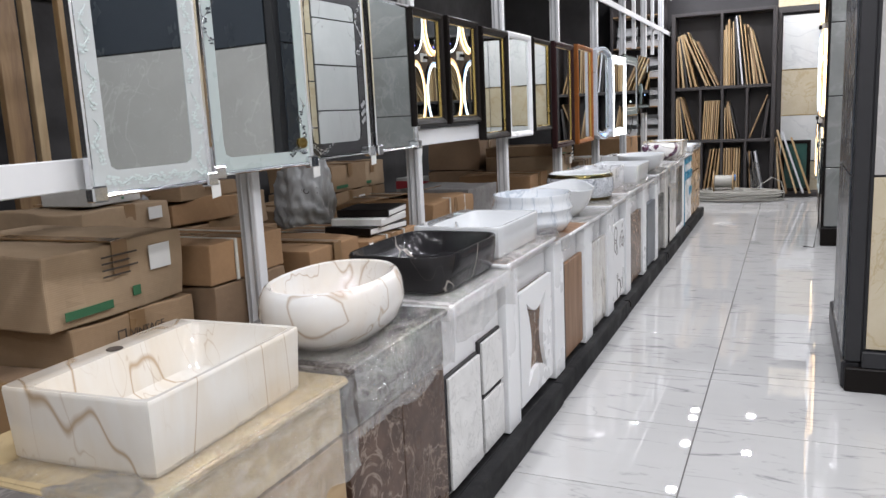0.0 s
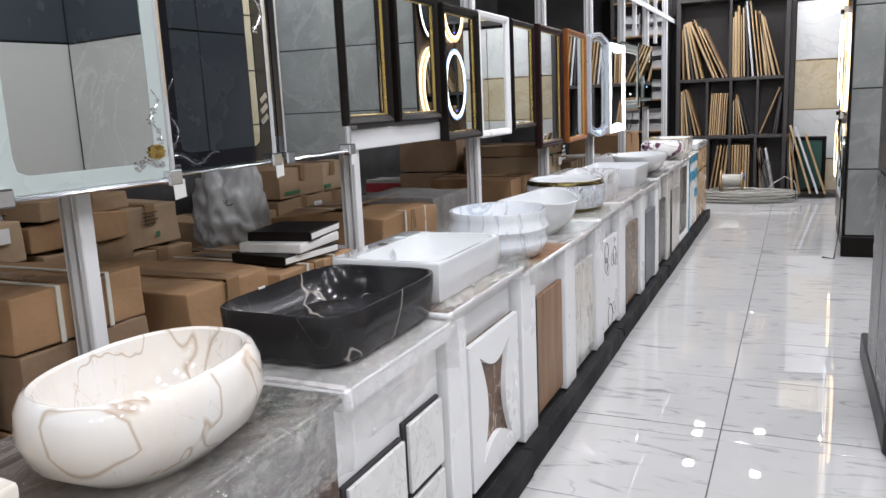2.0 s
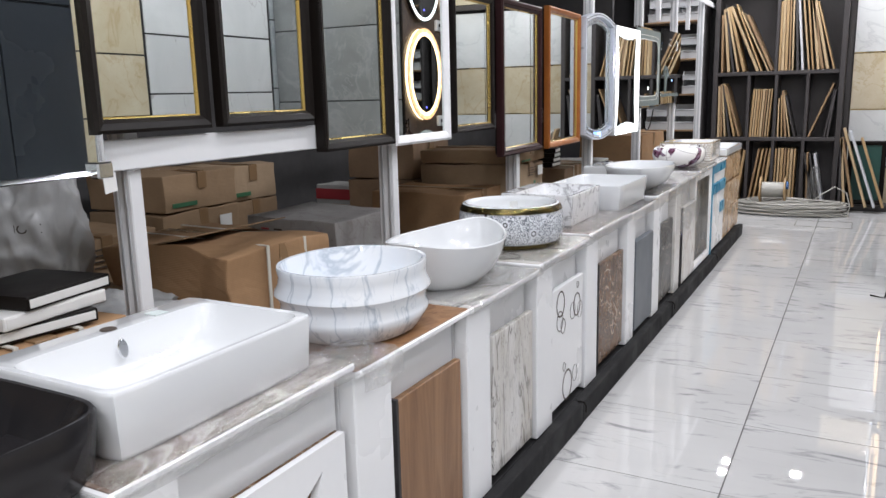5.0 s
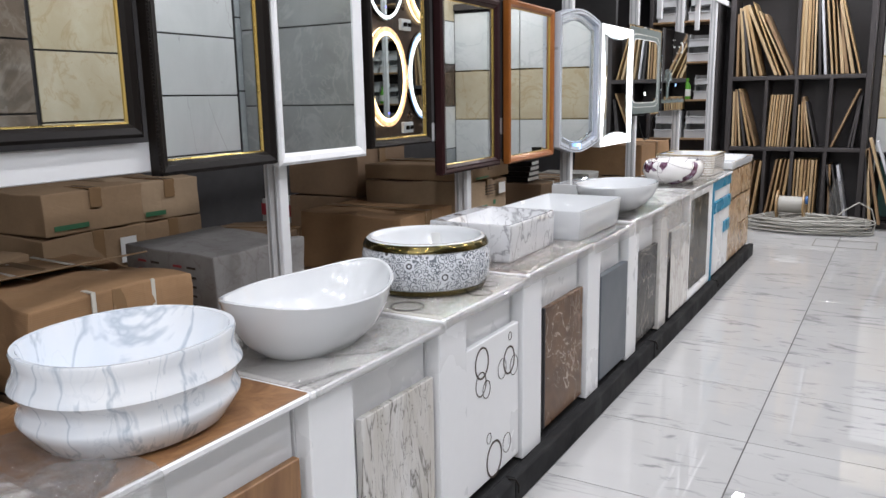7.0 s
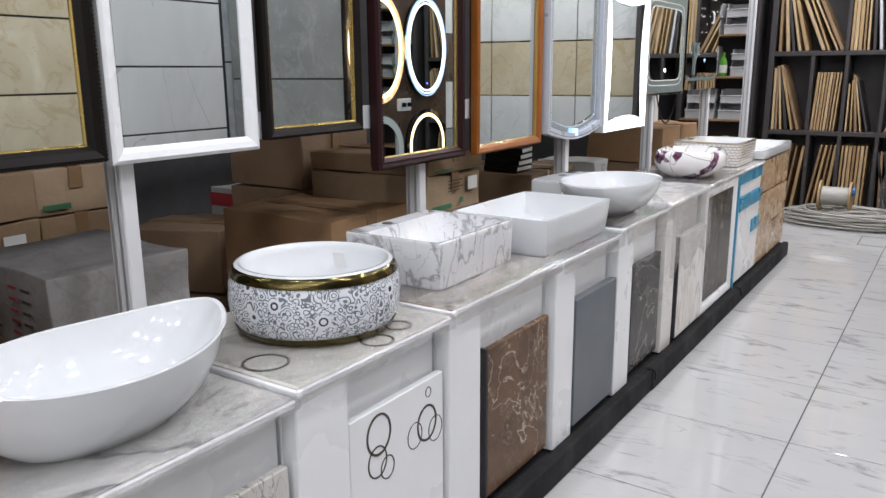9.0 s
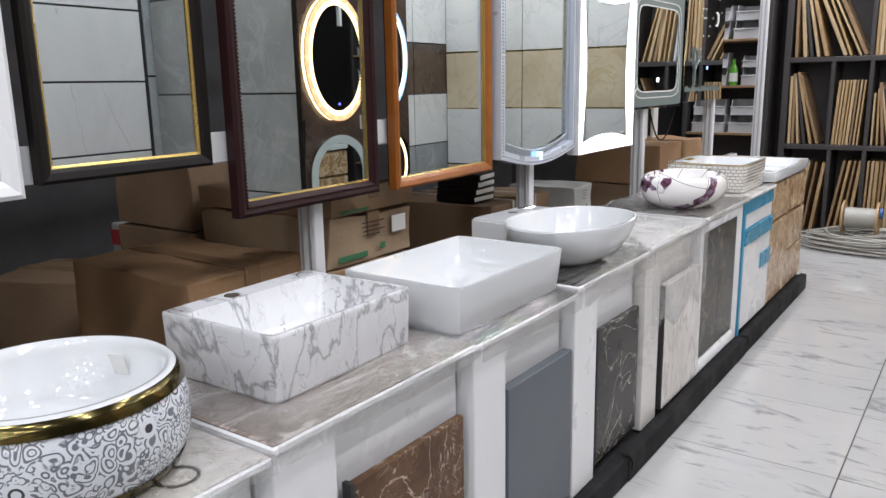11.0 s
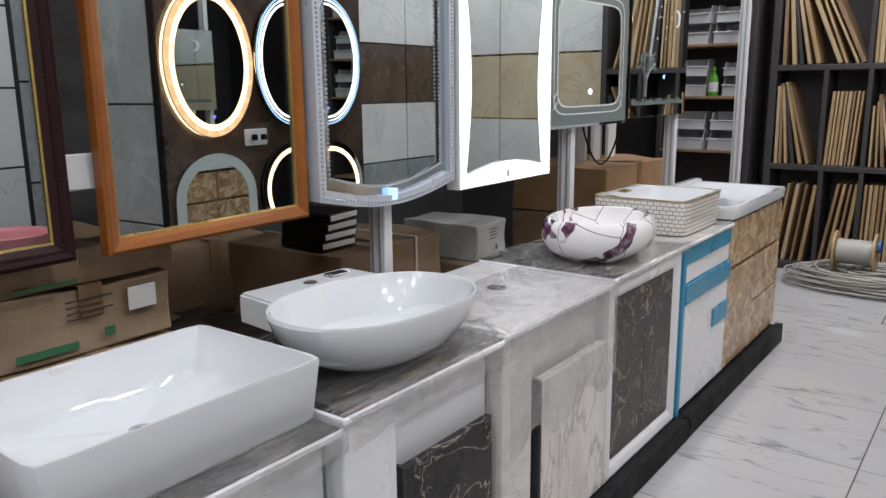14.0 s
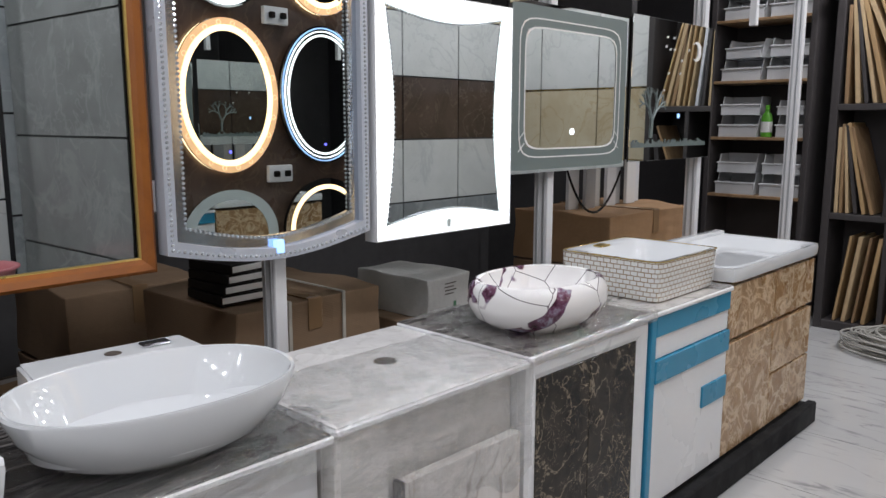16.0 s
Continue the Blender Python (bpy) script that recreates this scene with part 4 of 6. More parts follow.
def film_heap(x, y, z, sx, sy, sz, seed):
    bm = bmesh.new()
    bmesh.ops.create_icosphere(bm, subdivisions=4, radius=1)
    for v in bm.verts:
        n = noise.fractal(v.co * 2.3 + Vector((seed, 0, 0)), 0.8, 2.2, 4)
        v.co *= 1 + 0.35 * n
        v.co = (v.co.x * sx, v.co.y * sy, max(v.co.z, -0.25) * sz + 0.25 * sz)
    ob = part("plastic_film", bm, FILM, None)
    ob.matrix_world = pose(x, y, z)
    return tagged(ob, "crumpled ball of clear plastic film on a vanity top", "plastic wrap", "plastic wraps")


film_heap(-0.985, 3.83, TOP[5] + 0.004, 0.05, 0.07, 0.035, 1.0)
film_heap(-1.0, 7.09, TOP[10] + 0.004, 0.06, 0.06, 0.03, 4.0)
film_heap(-1.31, 7.9, TOP[12] + 0.004, 0.09, 0.1, 0.02, 8.0)
film_heap(-1.0, 1.36, TOP[1] + 0.004, 0.1, 0.08, 0.02, 9.0)

# ---- the mirror rack ----
RX = -1.6
rack = holder("mirror_rack", RX, 0, 0, "white aluminium rack of grooved posts and rails for mirrors", "rack")
for py in (1.36, 2.58, 3.79, 5.0, 6.21, 7.46, 8.71, 9.97, 11.28):
    post = part("post", slab(-0.03, 0.035, py - 0.028, py + 0.012, 0, 2.75, 0.003), SATIN, rack)
    for gx in (-0.014, 0.016):
        part("groove", slab(gx - 0.005, gx + 0.005, py - 0.031, py - 0.0275, 0, 2.75, 0.001), ALU, post, "recessed grey groove")
for z0, z1, a, b in ((1.16, 1.235, 0.4, 8.42), (2.2, 2.255, 0.4, 11.9), (2.68, 2.73, 0.4, 11.9)):
    part("rail", slab(0.037, 0.052, a, b, z0, z1, 0.003), SATIN, rack)
for ty in (9.35, 10.6):
    part("upright", slab(-0.02, 0.02, ty - 0.02, ty + 0.015, 1.9, 2.68, 0.003), SATIN, rack)


def mirror(y0, y1, z0, z1, frame_m, label, thick=0.03, depth=0.028, lip=None, tilt=0.0, yaw=0.0, x=-1.545):
    """A rectangular framed mirror hung on the rack; its base empty sits at the middle of the lower edge."""
    th = holder("wall_mirror", x, (y0 + y1) / 2, z0, label, "mirror", "hanging mirrors")
    th.matrix_world = pose(x, (y0 + y1) / 2, z0, 0, tilt, yaw)
    w, h = y1 - y0 - 0.012, z1 - z0
    if frame_m:
        part("frame", rectring(w, h, thick, depth), frame_m, th)
    t = thick * 0.8 if frame_m else 0.0
    part("mirror_glass", slab(0.004, 0.012, -w / 2 + t, w / 2 - t, t, h - t, 0.0006), MIRROR, th, "clear silvered mirror glass")
    if lip:
        part("inner_lip", moved(rectring(w - 2 * thick + 0.012, h - 2 * thick + 0.012, 0.01, 0.01), pose(0.01, 0, thick - 0.006)), lip, th, "gilt inner lip")
    part("backing", slab(-0.012, 0.003, -w / 2 + 0.01, w / 2 - 0.01, 0.01, h - 0.01, 0.001), EBONY, th)
    return th, w, h


def corner_clips(th, w, h):
    for s in (-1, 1):
        part("corner_clip", slab(0.005, 0.034, s * (w / 2 - 0.012) - 0.022, s * (w / 2 - 0.012) + 0.022, -0.008, 0.03, 0.004), CHROME, th, "bright corner clip")
    part("price_tag", moved(slab(0.03, 0.0325, -0.018, 0.018, -0.045, 0.0, 0.001), pose(0, w / 2 - 0.004, 0.006, 8, 6, 0)), PAPER, th, "small white price tag")


def frost_border(th, w, h, t, material, label, grow=0.0):
    o = [(-w / 2 + 0.012, 0.012), (w / 2 - 0.012, 0.012), (w / 2 - 0.012, h - 0.012), (-w / 2 + 0.012, h - 0.012)]
    ring_o = superring(w / 2 - 0.012, h / 2 - 0.012, 0, 60, 0, 0, 80)
    ring_i = superring(w / 2 - t, h / 2 - t, 0, 18, 0, 0, 80)
    return part("etched_border", flatring([(p[0], p[1] + h / 2) for p in ring_o], [(p[0], p[1] + h / 2) for p in ring_i], 0.0125, 0.0138), material, th, label)


def sprig(th, y, z, size, count, material, seed, upward=True):
    """A trailing flower spray of small petals and a curling stem."""
    rnd = random.Random(seed)
    bms = []
    for k in range(count):
        f = k / count
        yy = y + (0.1 * size * math.sin(f * 9 + seed) if upward else f * size)
        zz = z + (f * size if upward else 0.2 * size * math.sin(f * 8 + seed) * 0.4)
        r = 0.011 * (1 - 0.5 * f) * rnd.uniform(0.7, 1.2)
        for j in range(5):
            a = j * math.tau / 5 + rnd.random()
            bms.append(plate(ellipse(r * 0.55, r * 0.3, yy + r * math.cos(a) * 0.8, zz + r * math.sin(a) * 0.8, 7), 0.0142, 0.0154))
    pts = [(0.0148, y + (0.1 * size * math.sin(f * 9 + seed) if upward else f * size), z + (f * size if upward else 0.08 * size * math.sin(f * 8 + seed))) for f in [i / 24 for i in range(25)]]
    bms.append(tube(pts, 0.0014, 4))
    return part("flower_decoration", join(*bms), material, th, "etched flower spray")


FROSTW = plain("white_etched_glass", (0.48, 0.51, 0.51), 0.35, amount=0.12)
FROSTG = plain("pale_green_etched_glass", (0.42, 0.48, 0.47), 0.3, amount=0.06)
GLOSSB = plain("black_glass_border", (0.01, 0.01, 0.012), 0.06, coat=0.4)
TOPZ = 1.76
th, w, h = mirror(1.87, 2.285, 1.14, TOPZ, CHROME, "silver-framed mirror with white etched leafy border", 0.014, 0.022, yaw=-1.5, x=-1.51)
frost_border(th, w, h, 0.062, FROSTW, "white leafy etched border")
for s in range(9):
    sprig(th, -w / 2 + 0.036 if s % 2 else w / 2 - 0.036, 0.02 + 0.065 * s, 0.1, 5, FROST, s)
for s in range(4):
    sprig(th, -w / 2 + 0.06 + 0.08 * s, 0.034, 0.08, 5, FROST, 20 + s, False)
corner_clips(th, w, h)
th, w, h = mirror(2.315, 2.775, 1.152, TOPZ, CHROME, "silver-framed mirror with pale green border and gold flower", 0.012, 0.022, yaw=-5.2, x=-1.51)
frost_border(th, w, h, 0.05, FROSTG, "pale green etched border")
sprig(th, -w / 2 + 0.035, 0.38, 0.22, 8, CHROME, 3)
sprig(th, w / 2 - 0.1, 0.05, 0.08, 6, CHROME, 5, False)
sprig(th, w / 2 - 0.04, 0.1, 0.12, 5, CHROME, 7)
part("gold_flower", join(*[plate(ellipse(0.013, 0.006, w / 2 - 0.045 + 0.012 * math.cos(a), 0.075 + 0.012 * math.sin(a), 8), 0.0145, 0.017) for a in [k * math.tau / 8 for k in range(8)]]), GOLD, th, "gold flower with eight petals")
corner_clips(th, w, h)
th, w, h = mirror(2.78, 3.22, 1.16, TOPZ, CHROME, "mirror with black glass border and silver floral sprays", 0.01, 0.022, yaw=-1.6, x=-1.525)
frost_border(th, w, h, 0.055, GLOSSB, "black glass border")
sprig(th, -w / 2 + 0.032, 0.04, 0.2, 11, CHROME, 11)
sprig(th, -w / 2 + 0.02, 0.038, 0.17, 9, CHROME, 13, False)
sprig(th, w / 2 - 0.035, 0.38, 0.2, 9, CHROME, 12)
for k in range(3):
    part("slanted_bar", moved(slab(0.0142, 0.0155, -0.018, 0.018, -0.008, 0.008, 0), pose(0, w / 2 - 0.034, 0.13 + 0.03 * k, 35)), CHROME, th)
    part("slanted_bar", moved(slab(0.0142, 0.0155, -0.018, 0.018, -0.008, 0.008, 0), pose(0, -w / 2 + 0.034, 0.47 + 0.03 * k, 35)), CHROME, th)
corner_clips(th, w, h)
th, w, h = mirror(3.25, 3.665, 1.16, TOPZ, CHROME, "plain mirror in a thin silver frame", 0.012, 0.024, yaw=1.8, x=-1.525)
corner_clips(th, w, h)


def beads(th, w, h, inset, material, step=0.011, x=0.026, size=0.0035):
    """A row of small beads round a frame."""
    bm = bmesh.new()
    pts = []
    y, z = w / 2 - inset, h - inset
    n = int(2 * y / step)
    pts += [(-y + 2 * y * k / n, inset) for k in range(n)] + [(-y + 2 * y * k / n, z) for k in range(n)]
    n = int((z - inset) / step)
    pts += [(-y, inset + (z - inset) * k / n) for k in range(n)] + [(y, inset + (z - inset) * k / n) for k in range(n)]
    for p in pts:
        bmesh.ops.create_cube(bm, size=1, matrix=Matrix.Translation((x, p[0], p[1])) @ Matrix.Rotation(0.6, 4, "X") @ Matrix.Diagonal((size * 1.4, size * 1.5, size * 1.5, 1)))
    return part("beading", bm, material, th)


th, w, h = mirror(3.63, 4.02, 1.25, TOPZ, EBONY, "black-framed mirror with gilt inner lip and beaded edge", 0.034, 0.035, GOLD, yaw=2.6)
beads(th, w, h, 0.008, GOLD)
th, w, h = mirror(4.04, 4.455, 1.25, TOPZ, EBONY, "black-framed mirror with gilt inner lip", 0.034, 0.035, GOLD, yaw=0.4)
th, w, h = mirror(4.475, 4.918, 1.15, 1.745, EBONY, "ribbed black-framed mirror with gold beading", 0.036, 0.04, GOLD, yaw=0.6)
beads(th, w, h, 0.006, EBONY, 0.009, 0.034, 0.006)
mirror(4.922, 5.38, 1.138, 1.755, WHITE, "plain mirror in a smooth white frame", 0.036, 0.03, yaw=0.3)
mirror(5.395, 5.825, 1.16, 1.75, EBONY, "dark brown-framed mirror with gilt inner lip", 0.03, 0.032, GOLD, yaw=1.4)
th, w, h = mirror(5.868, 6.43, 1.022, 1.76, WENGE, "dark red-brown framed mirror with gilt inner lip", 0.038, 0.036, GOLD, yaw=1.4)
beads(th, w, h, 0.024, WENGE, 0.009, 0.034, 0.0026)
th, w, h = mirror(6.478, 7.088, 1.02, 1.775, TEAKF, "orange-brown beaded-frame mirror with gold lip", 0.033, 0.034, GOLD, yaw=2.4)
beads(th, w, h, 0.005, TEAKF, 0.0075, 0.028, 0.0032)

# the curved silver mirror, rounded below
th = holder("wall_mirror", -1.545, 7.41, 1.06, "silver-blue mirror with bowed ends and rows of clear stones", "mirror", "hanging mirrors")
th.matrix_world = pose(-1.545, 7.41, 1.06, 0, 0, 0.5)
W = 0.315


def bowed(w, h0, h1, bow, n=24):
    low = [(-w + 2 * w * k / n, h0 - bow * math.sin(math.pi * k / n) ** 1.0) for k in range(n + 1)]
    high = [(w - 2 * w * k / n, h1 + bow * math.sin(math.pi * k / n)) for k in range(n + 1)]
    return low + high


part("frame", flatring(bowed(W, 0.0, 0.7, 0.045), bowed(W - 0.026, 0.03, 0.675, 0.045), 0.0, 0.045), SILVERF, th, "silver-blue bevelled frame")
BEVELM = Mat("silver_bevelled_glass", (0.6, 0.64, 0.69), 0.16, 1.0).m
part("bevelled_border", flatring(bowed(W - 0.02, 0.025, 0.68, 0.045), bowed(W - 0.058, 0.062, 0.65, 0.045), 0.012, 0.026), BEVELM, th, "silver bevelled glass border")
part("mirror_glass", plate(bowed(W - 0.05, 0.054, 0.655, 0.045), 0.01, 0.018), MIRROR, th, "clear silvered mirror glass")
for inset, zz in ((0.012, 0.012), (0.058, 0.058)):
    ring = bowed(W - inset, zz, 0.7 - zz, 0.045, 40)
    pts = []
    for a, b in zip(ring, ring[1:] + ring[:1]):
        steps = max(1, int(math.dist(a, b) / 0.012))
        pts += [(a[0] + (b[0] - a[0]) * k / steps, a[1] + (b[1] - a[1]) * k / steps) for k in range(steps)]
    bm = bmesh.new()
    for p in pts:
        bmesh.ops.create_icosphere(bm, subdivisions=1, radius=0.0045, matrix=Matrix.Translation((0.046 if inset < 0.02 else 0.027, p[0], p[1])))
    part("stone_trim", bm, STONES, th, "row of clear glued stones")
part("touch_switch", slab(0.0275, 0.047, -0.012, 0.012, -0.03, 0.004, 0.001), LEDB, th, "blue-white lit touch switch")

# the LED mirror with its concave glowing border
th = holder("led_mirror", -1.545, 8.058, 1.02, "mirror with a wide glowing white concave border", "mirror", "hanging mirrors")
W, HH = 0.312, 0.735


def waisted(w, h, inset, bow, n=20):
    y, z0, z1 = w - inset, inset, h - inset
    out = [(-y + 2 * y * k / n, z0 + bow * math.sin(math.pi * k / n)) for k in range(n)]
    out += [(y - bow * math.sin(math.pi * k / n), z0 + (z1 - z0) * k / n) for k in range(n)]
    out += [(y - 2 * y * k / n, z1 - bow * math.sin(math.pi * k / n)) for k in range(n)]
    out += [(-y + bow * math.sin(math.pi * k / n), z1 - (z1 - z0) * k / n) for k in range(n)]
    return out


part("glowing_border", flatring(waisted(W, HH, 0.004, 0), waisted(W, HH, 0.04, 0.035), 0.0, 0.045), LEDW, th, "glowing white border")
part("edge_trim", flatring(waisted(W, HH, 0.0, 0), waisted(W, HH, 0.004, 0), -0.005, 0.048), SATIN, th)
part("mirror_glass", plate(waisted(W, HH, 0.035, 0.035), 0.03, 0.038), MIRROR, th, "clear silvered mirror glass")
bm = bmesh.new()
edge = waisted(W, HH, 0.044, 0.034, 44)
for p in edge:
    bmesh.ops.create_icosphere(bm, subdivisions=1, radius=0.0038, matrix=Matrix.Translation((0.046, p[0], p[1])))
part("stone_trim", bm, STONES, th, "row of clear stones along the border")
part("touch_switch", slab(0.0455, 0.047, -0.01, 0.01, 0.018, 0.045, 0.004), FROST, th)

# two flat etched mirrors
th, w, h = mirror(8.39, 9.185, 1.188, 1.8, None, "frameless mirror with etched rounded border lines")
ob = frost_border(th, w, h, 0.09, FROSTD, "frosted border")
for t0, t1 in ((0.055, 0.06), (0.085, 0.091)):
    ro = [(p[0], p[1] + h / 2) for p in superring(w / 2 - t0, h / 2 - t0, 0, 9, 0, 0, 80)]
    ri = [(p[0], p[1] + h / 2) for p in superring(w / 2 - t1, h / 2 - t1, 0, 9, 0, 0, 80)]
    part("etched_line", flatring(ro, ri, 0.0142, 0.0148), PAPER, th, "white etched line")
for s in (-1, 1):
    for q in (0.13, 0.2):
        part("etched_line", tube([(0.0146, s * (w / 2 - 0.055), h * q), (0.0146, s * (w / 2 - 0.09), h * q + 0.03)], 0.002, 4), PAPER, th)
part("touch_dot", plate(ellipse(0.012, 0.012, 0.0, 0.15, 16), 0.0142, 0.0152), LEDW, th, "small lit touch dot")
th, w, h = mirror(9.21, 9.99, 1.205, 1.825, None, "frameless mirror etched with a tree, moon and stars")
bms = []
rnd = random.Random(5)


def twig(y, z, a, n, size):
    y2, z2 = y + size * math.sin(a), z + size * math.cos(a)
    bms.append(tube([(0.0146, y, z), (0.0146, y2, z2)], 0.0012 + 0.0012 * n, 4))
    if n:
        for s in (-1, 1):
            twig(y2, z2, a + s * rnd.uniform(0.25, 0.6), n - 1, size * 0.72)


twig(-0.2, 0.1, 0.05, 5, 0.075)
part("etched_tree", join(*bms), FROSTD, th, "etched bare tree")
moon = [(0.2 + 0.045 * math.cos(a), 0.5 + 0.045 * math.sin(a)) for a in [math.radians(60 + 240 * k / 16 - 180) for k in range(17)]]
moon += [(0.185 + 0.03 * math.cos(a), 0.5 + 0.036 * math.sin(a)) for a in [math.radians(300 - 240 * k / 16 - 180) for k in range(17)]]
part("etched_moon", plate(moon, 0.0142, 0.0152), PAPER, th, "etched crescent moon")
for k in range(12):
    sy, sz = rnd.uniform(-0.1, 0.33), rnd.uniform(0.3, 0.56)
    part("etched_star", plate([(sy + (0.008 if j % 2 else 0.003) * math.cos(j * math.pi / 4), sz + (0.008 if j % 2 else 0.003) * math.sin(j * math.pi / 4)) for j in range(8)], 0.0142, 0.0152), PAPER, th)
part("etched_ground", join(*[slab(0.0142, 0.015, -w / 2 + 0.02 + 0.0125 * k, -w / 2 + 0.03 + 0.0125 * k, 0.06, 0.075 + 0.02 * rnd.random(), 0) for k in range(56)]), FROSTD, th, "etched strip of grass")
part("touch_dot", plate(ellipse(0.008, 0.011, 0.05, 0.2, 12), 0.0142, 0.0152), LEDB, th, "small lit touch dot")
cb = part("hanging_cable", tube([(-1.6, 8.85 + 0.42 * t, 1.2 - 0.75 * t * (1.05 - t)) for t in [k / 14 for k in range(15)]], 0.005, 6), EBONY)
tagged(cb, "thin black cable hanging in a loop below a mirror", "cable")

# ---- storage behind the rack ----
def carton(x0, x1, y0, y1, z0, z1, mt=0, label="tan cardboard carton", marks="", tilt=0.0, flaps=False, strap=False, seed=0, material=None):
    """A cardboard box: slightly bulged body, tape over its top and front, and printed marks."""
    rnd = random.Random(seed + int(1000 * y0) + int(100 * z0))
    th = holder("cardboard_box", (x0 + x1) / 2, (y0 + y1) / 2, z0, label, "box", "cardboard boxes", rz=tilt)
    a, b, h = (x1 - x0) / 2, (y1 - y0) / 2, z1 - z0
    bm = slab(-a, a, -b, b, 0, h, 0.006, 2)
    bmesh.ops.subdivide_edges(bm, edges=[e for e in bm.edges if e.calc_length() > 0.1], cuts=7, use_grid_fill=True)
    for v in bm.verts:
        n = noise.noise(Vector((v.co.x * 5 + seed, v.co.y * 5 + y0 * 9, v.co.z * 6)))
        n2 = noise.noise(Vector((v.co.x * 14, v.co.y * 14 + y0 * 5, v.co.z * 14 + seed)))
        g = 2.2 if flaps else 1.0
        v.co += Vector((n * 0.011 * g + n2 * 0.003, n * 0.009 * g, (n * 0.012 * g + n2 * 0.004 if v.co.z > h * 0.5 else 0)))
    part("body", bm, material or CARD[mt % 4], th)
    if material is None:
        part("tape", slab(-a * 0.99, a + 0.003, -0.028, 0.028, h + 0.001, h + 0.006, 0.001), TAPE, th, "brown packing tape")
    if material is None:
        part("tape_end", slab(a + 0.002, a + 0.006, -0.028, 0.028, h * 0.55, h + 0.004, 0.001), TAPE, th, "brown packing tape")
    if flaps:
        part("flap", moved(slab(0, 0.16, -b, b, 0, 0.005, 0.001), pose(-a * 0.2, 0, h + 0.006, 0, -10 - 12 * rnd.random(), 0)), CARD[(mt + 1) % 4], th, "lifted torn flap")
    if strap:
        for s in (-0.35, 0.4):
            part("strap", join(slab(-a - 0.006, a + 0.008, s * b - 0.006, s * b + 0.006, h + 0.006, h + 0.009, 0), slab(a + 0.006, a + 0.01, s * b - 0.006, s * b + 0.006, 0, h + 0.008, 0)), STRAP, th, "white packing strap")
    x = a + 0.011
    if "label" in marks:
        part("paper_label", slab(x, x + 0.002, b * 0.4, b * 0.74, h * 0.5, h * 0.86, 0.0004), PAPER, th, "white paper label")
    if "green" in marks:
        part("green_print", slab(x, x + 0.0015, -b * 0.85, -b * 0.2, h * 0.12, h * 0.24, 0.0004), GREEN, th, "green printed bar")
    if "lines" in marks:
        for k in range(4):
            part("print_line", slab(x, x + 0.0015, -b * 0.3, b * (0.1 + 0.12 * (k % 2)), h * (0.55 + 0.09 * k), h * (0.575 + 0.09 * k), 0.0003), INK, th)
        part("print_icon", slab(x, x + 0.0015, b * 0.1, b * 0.22, h * 0.2, h * 0.34, 0.0003), GREEN, th)
    if "red" in marks:
        part("red_print", slab(x, x + 0.0015, -b * 0.95, b * 0.95, h * 0.7, h * 0.92, 0.0004), RED, th, "red printed band")
        part("red_print", slab(-a, a, -b - 0.006, -b - 0.004, h * 0.7, h * 0.92, 0.0004), RED, th, "red printed band")
        for k in range(4):
            part("print_line", slab(x, x + 0.0015, -b * 0.7, b * 0.6, h * (0.2 + 0.1 * k), h * (0.23 + 0.1 * k), 0.0003), RED, th)
    if "table" in marks:
        for k in range(5):
            for u in (-0.55, -0.25, 0.25, 0.55):
                part("print_cell", slab(a * u - 0.022, a * u + 0.022, -b - 0.0125, -b - 0.0105, h * (0.2 + 0.14 * k), h * (0.235 + 0.14 * k), 0.0003), RED if u in (-0.55, 0.25) else INK, th)
    if "vintage" in marks:
        for k, word in enumerate(("VINTAGE", "SILVER")):
            words(word, 0.03, INK, th, Matrix(((0, 0, 1, x + 0.001), (1, 0, 0, -b * 0.15), (0, 1, 0, h * (0.62 - 0.2 * k)), (0, 0, 0, 1))), "dark printed word")
            part("tick_box", moved(rectring(0.03, 0.03, 0.004, 0.0015), pose(x, -b * 0.15 - 0.03, h * (0.61 - 0.2 * k))), INK, th)
    return th


PRINTG = marble("grey_printed_carton", (0.3, 0.29, 0.28), (0.38, 0.37, 0.36), (0.22, 0.19, 0.18), 8, 0.03, 0.7, 0.4, coat=0)
F = -1.75
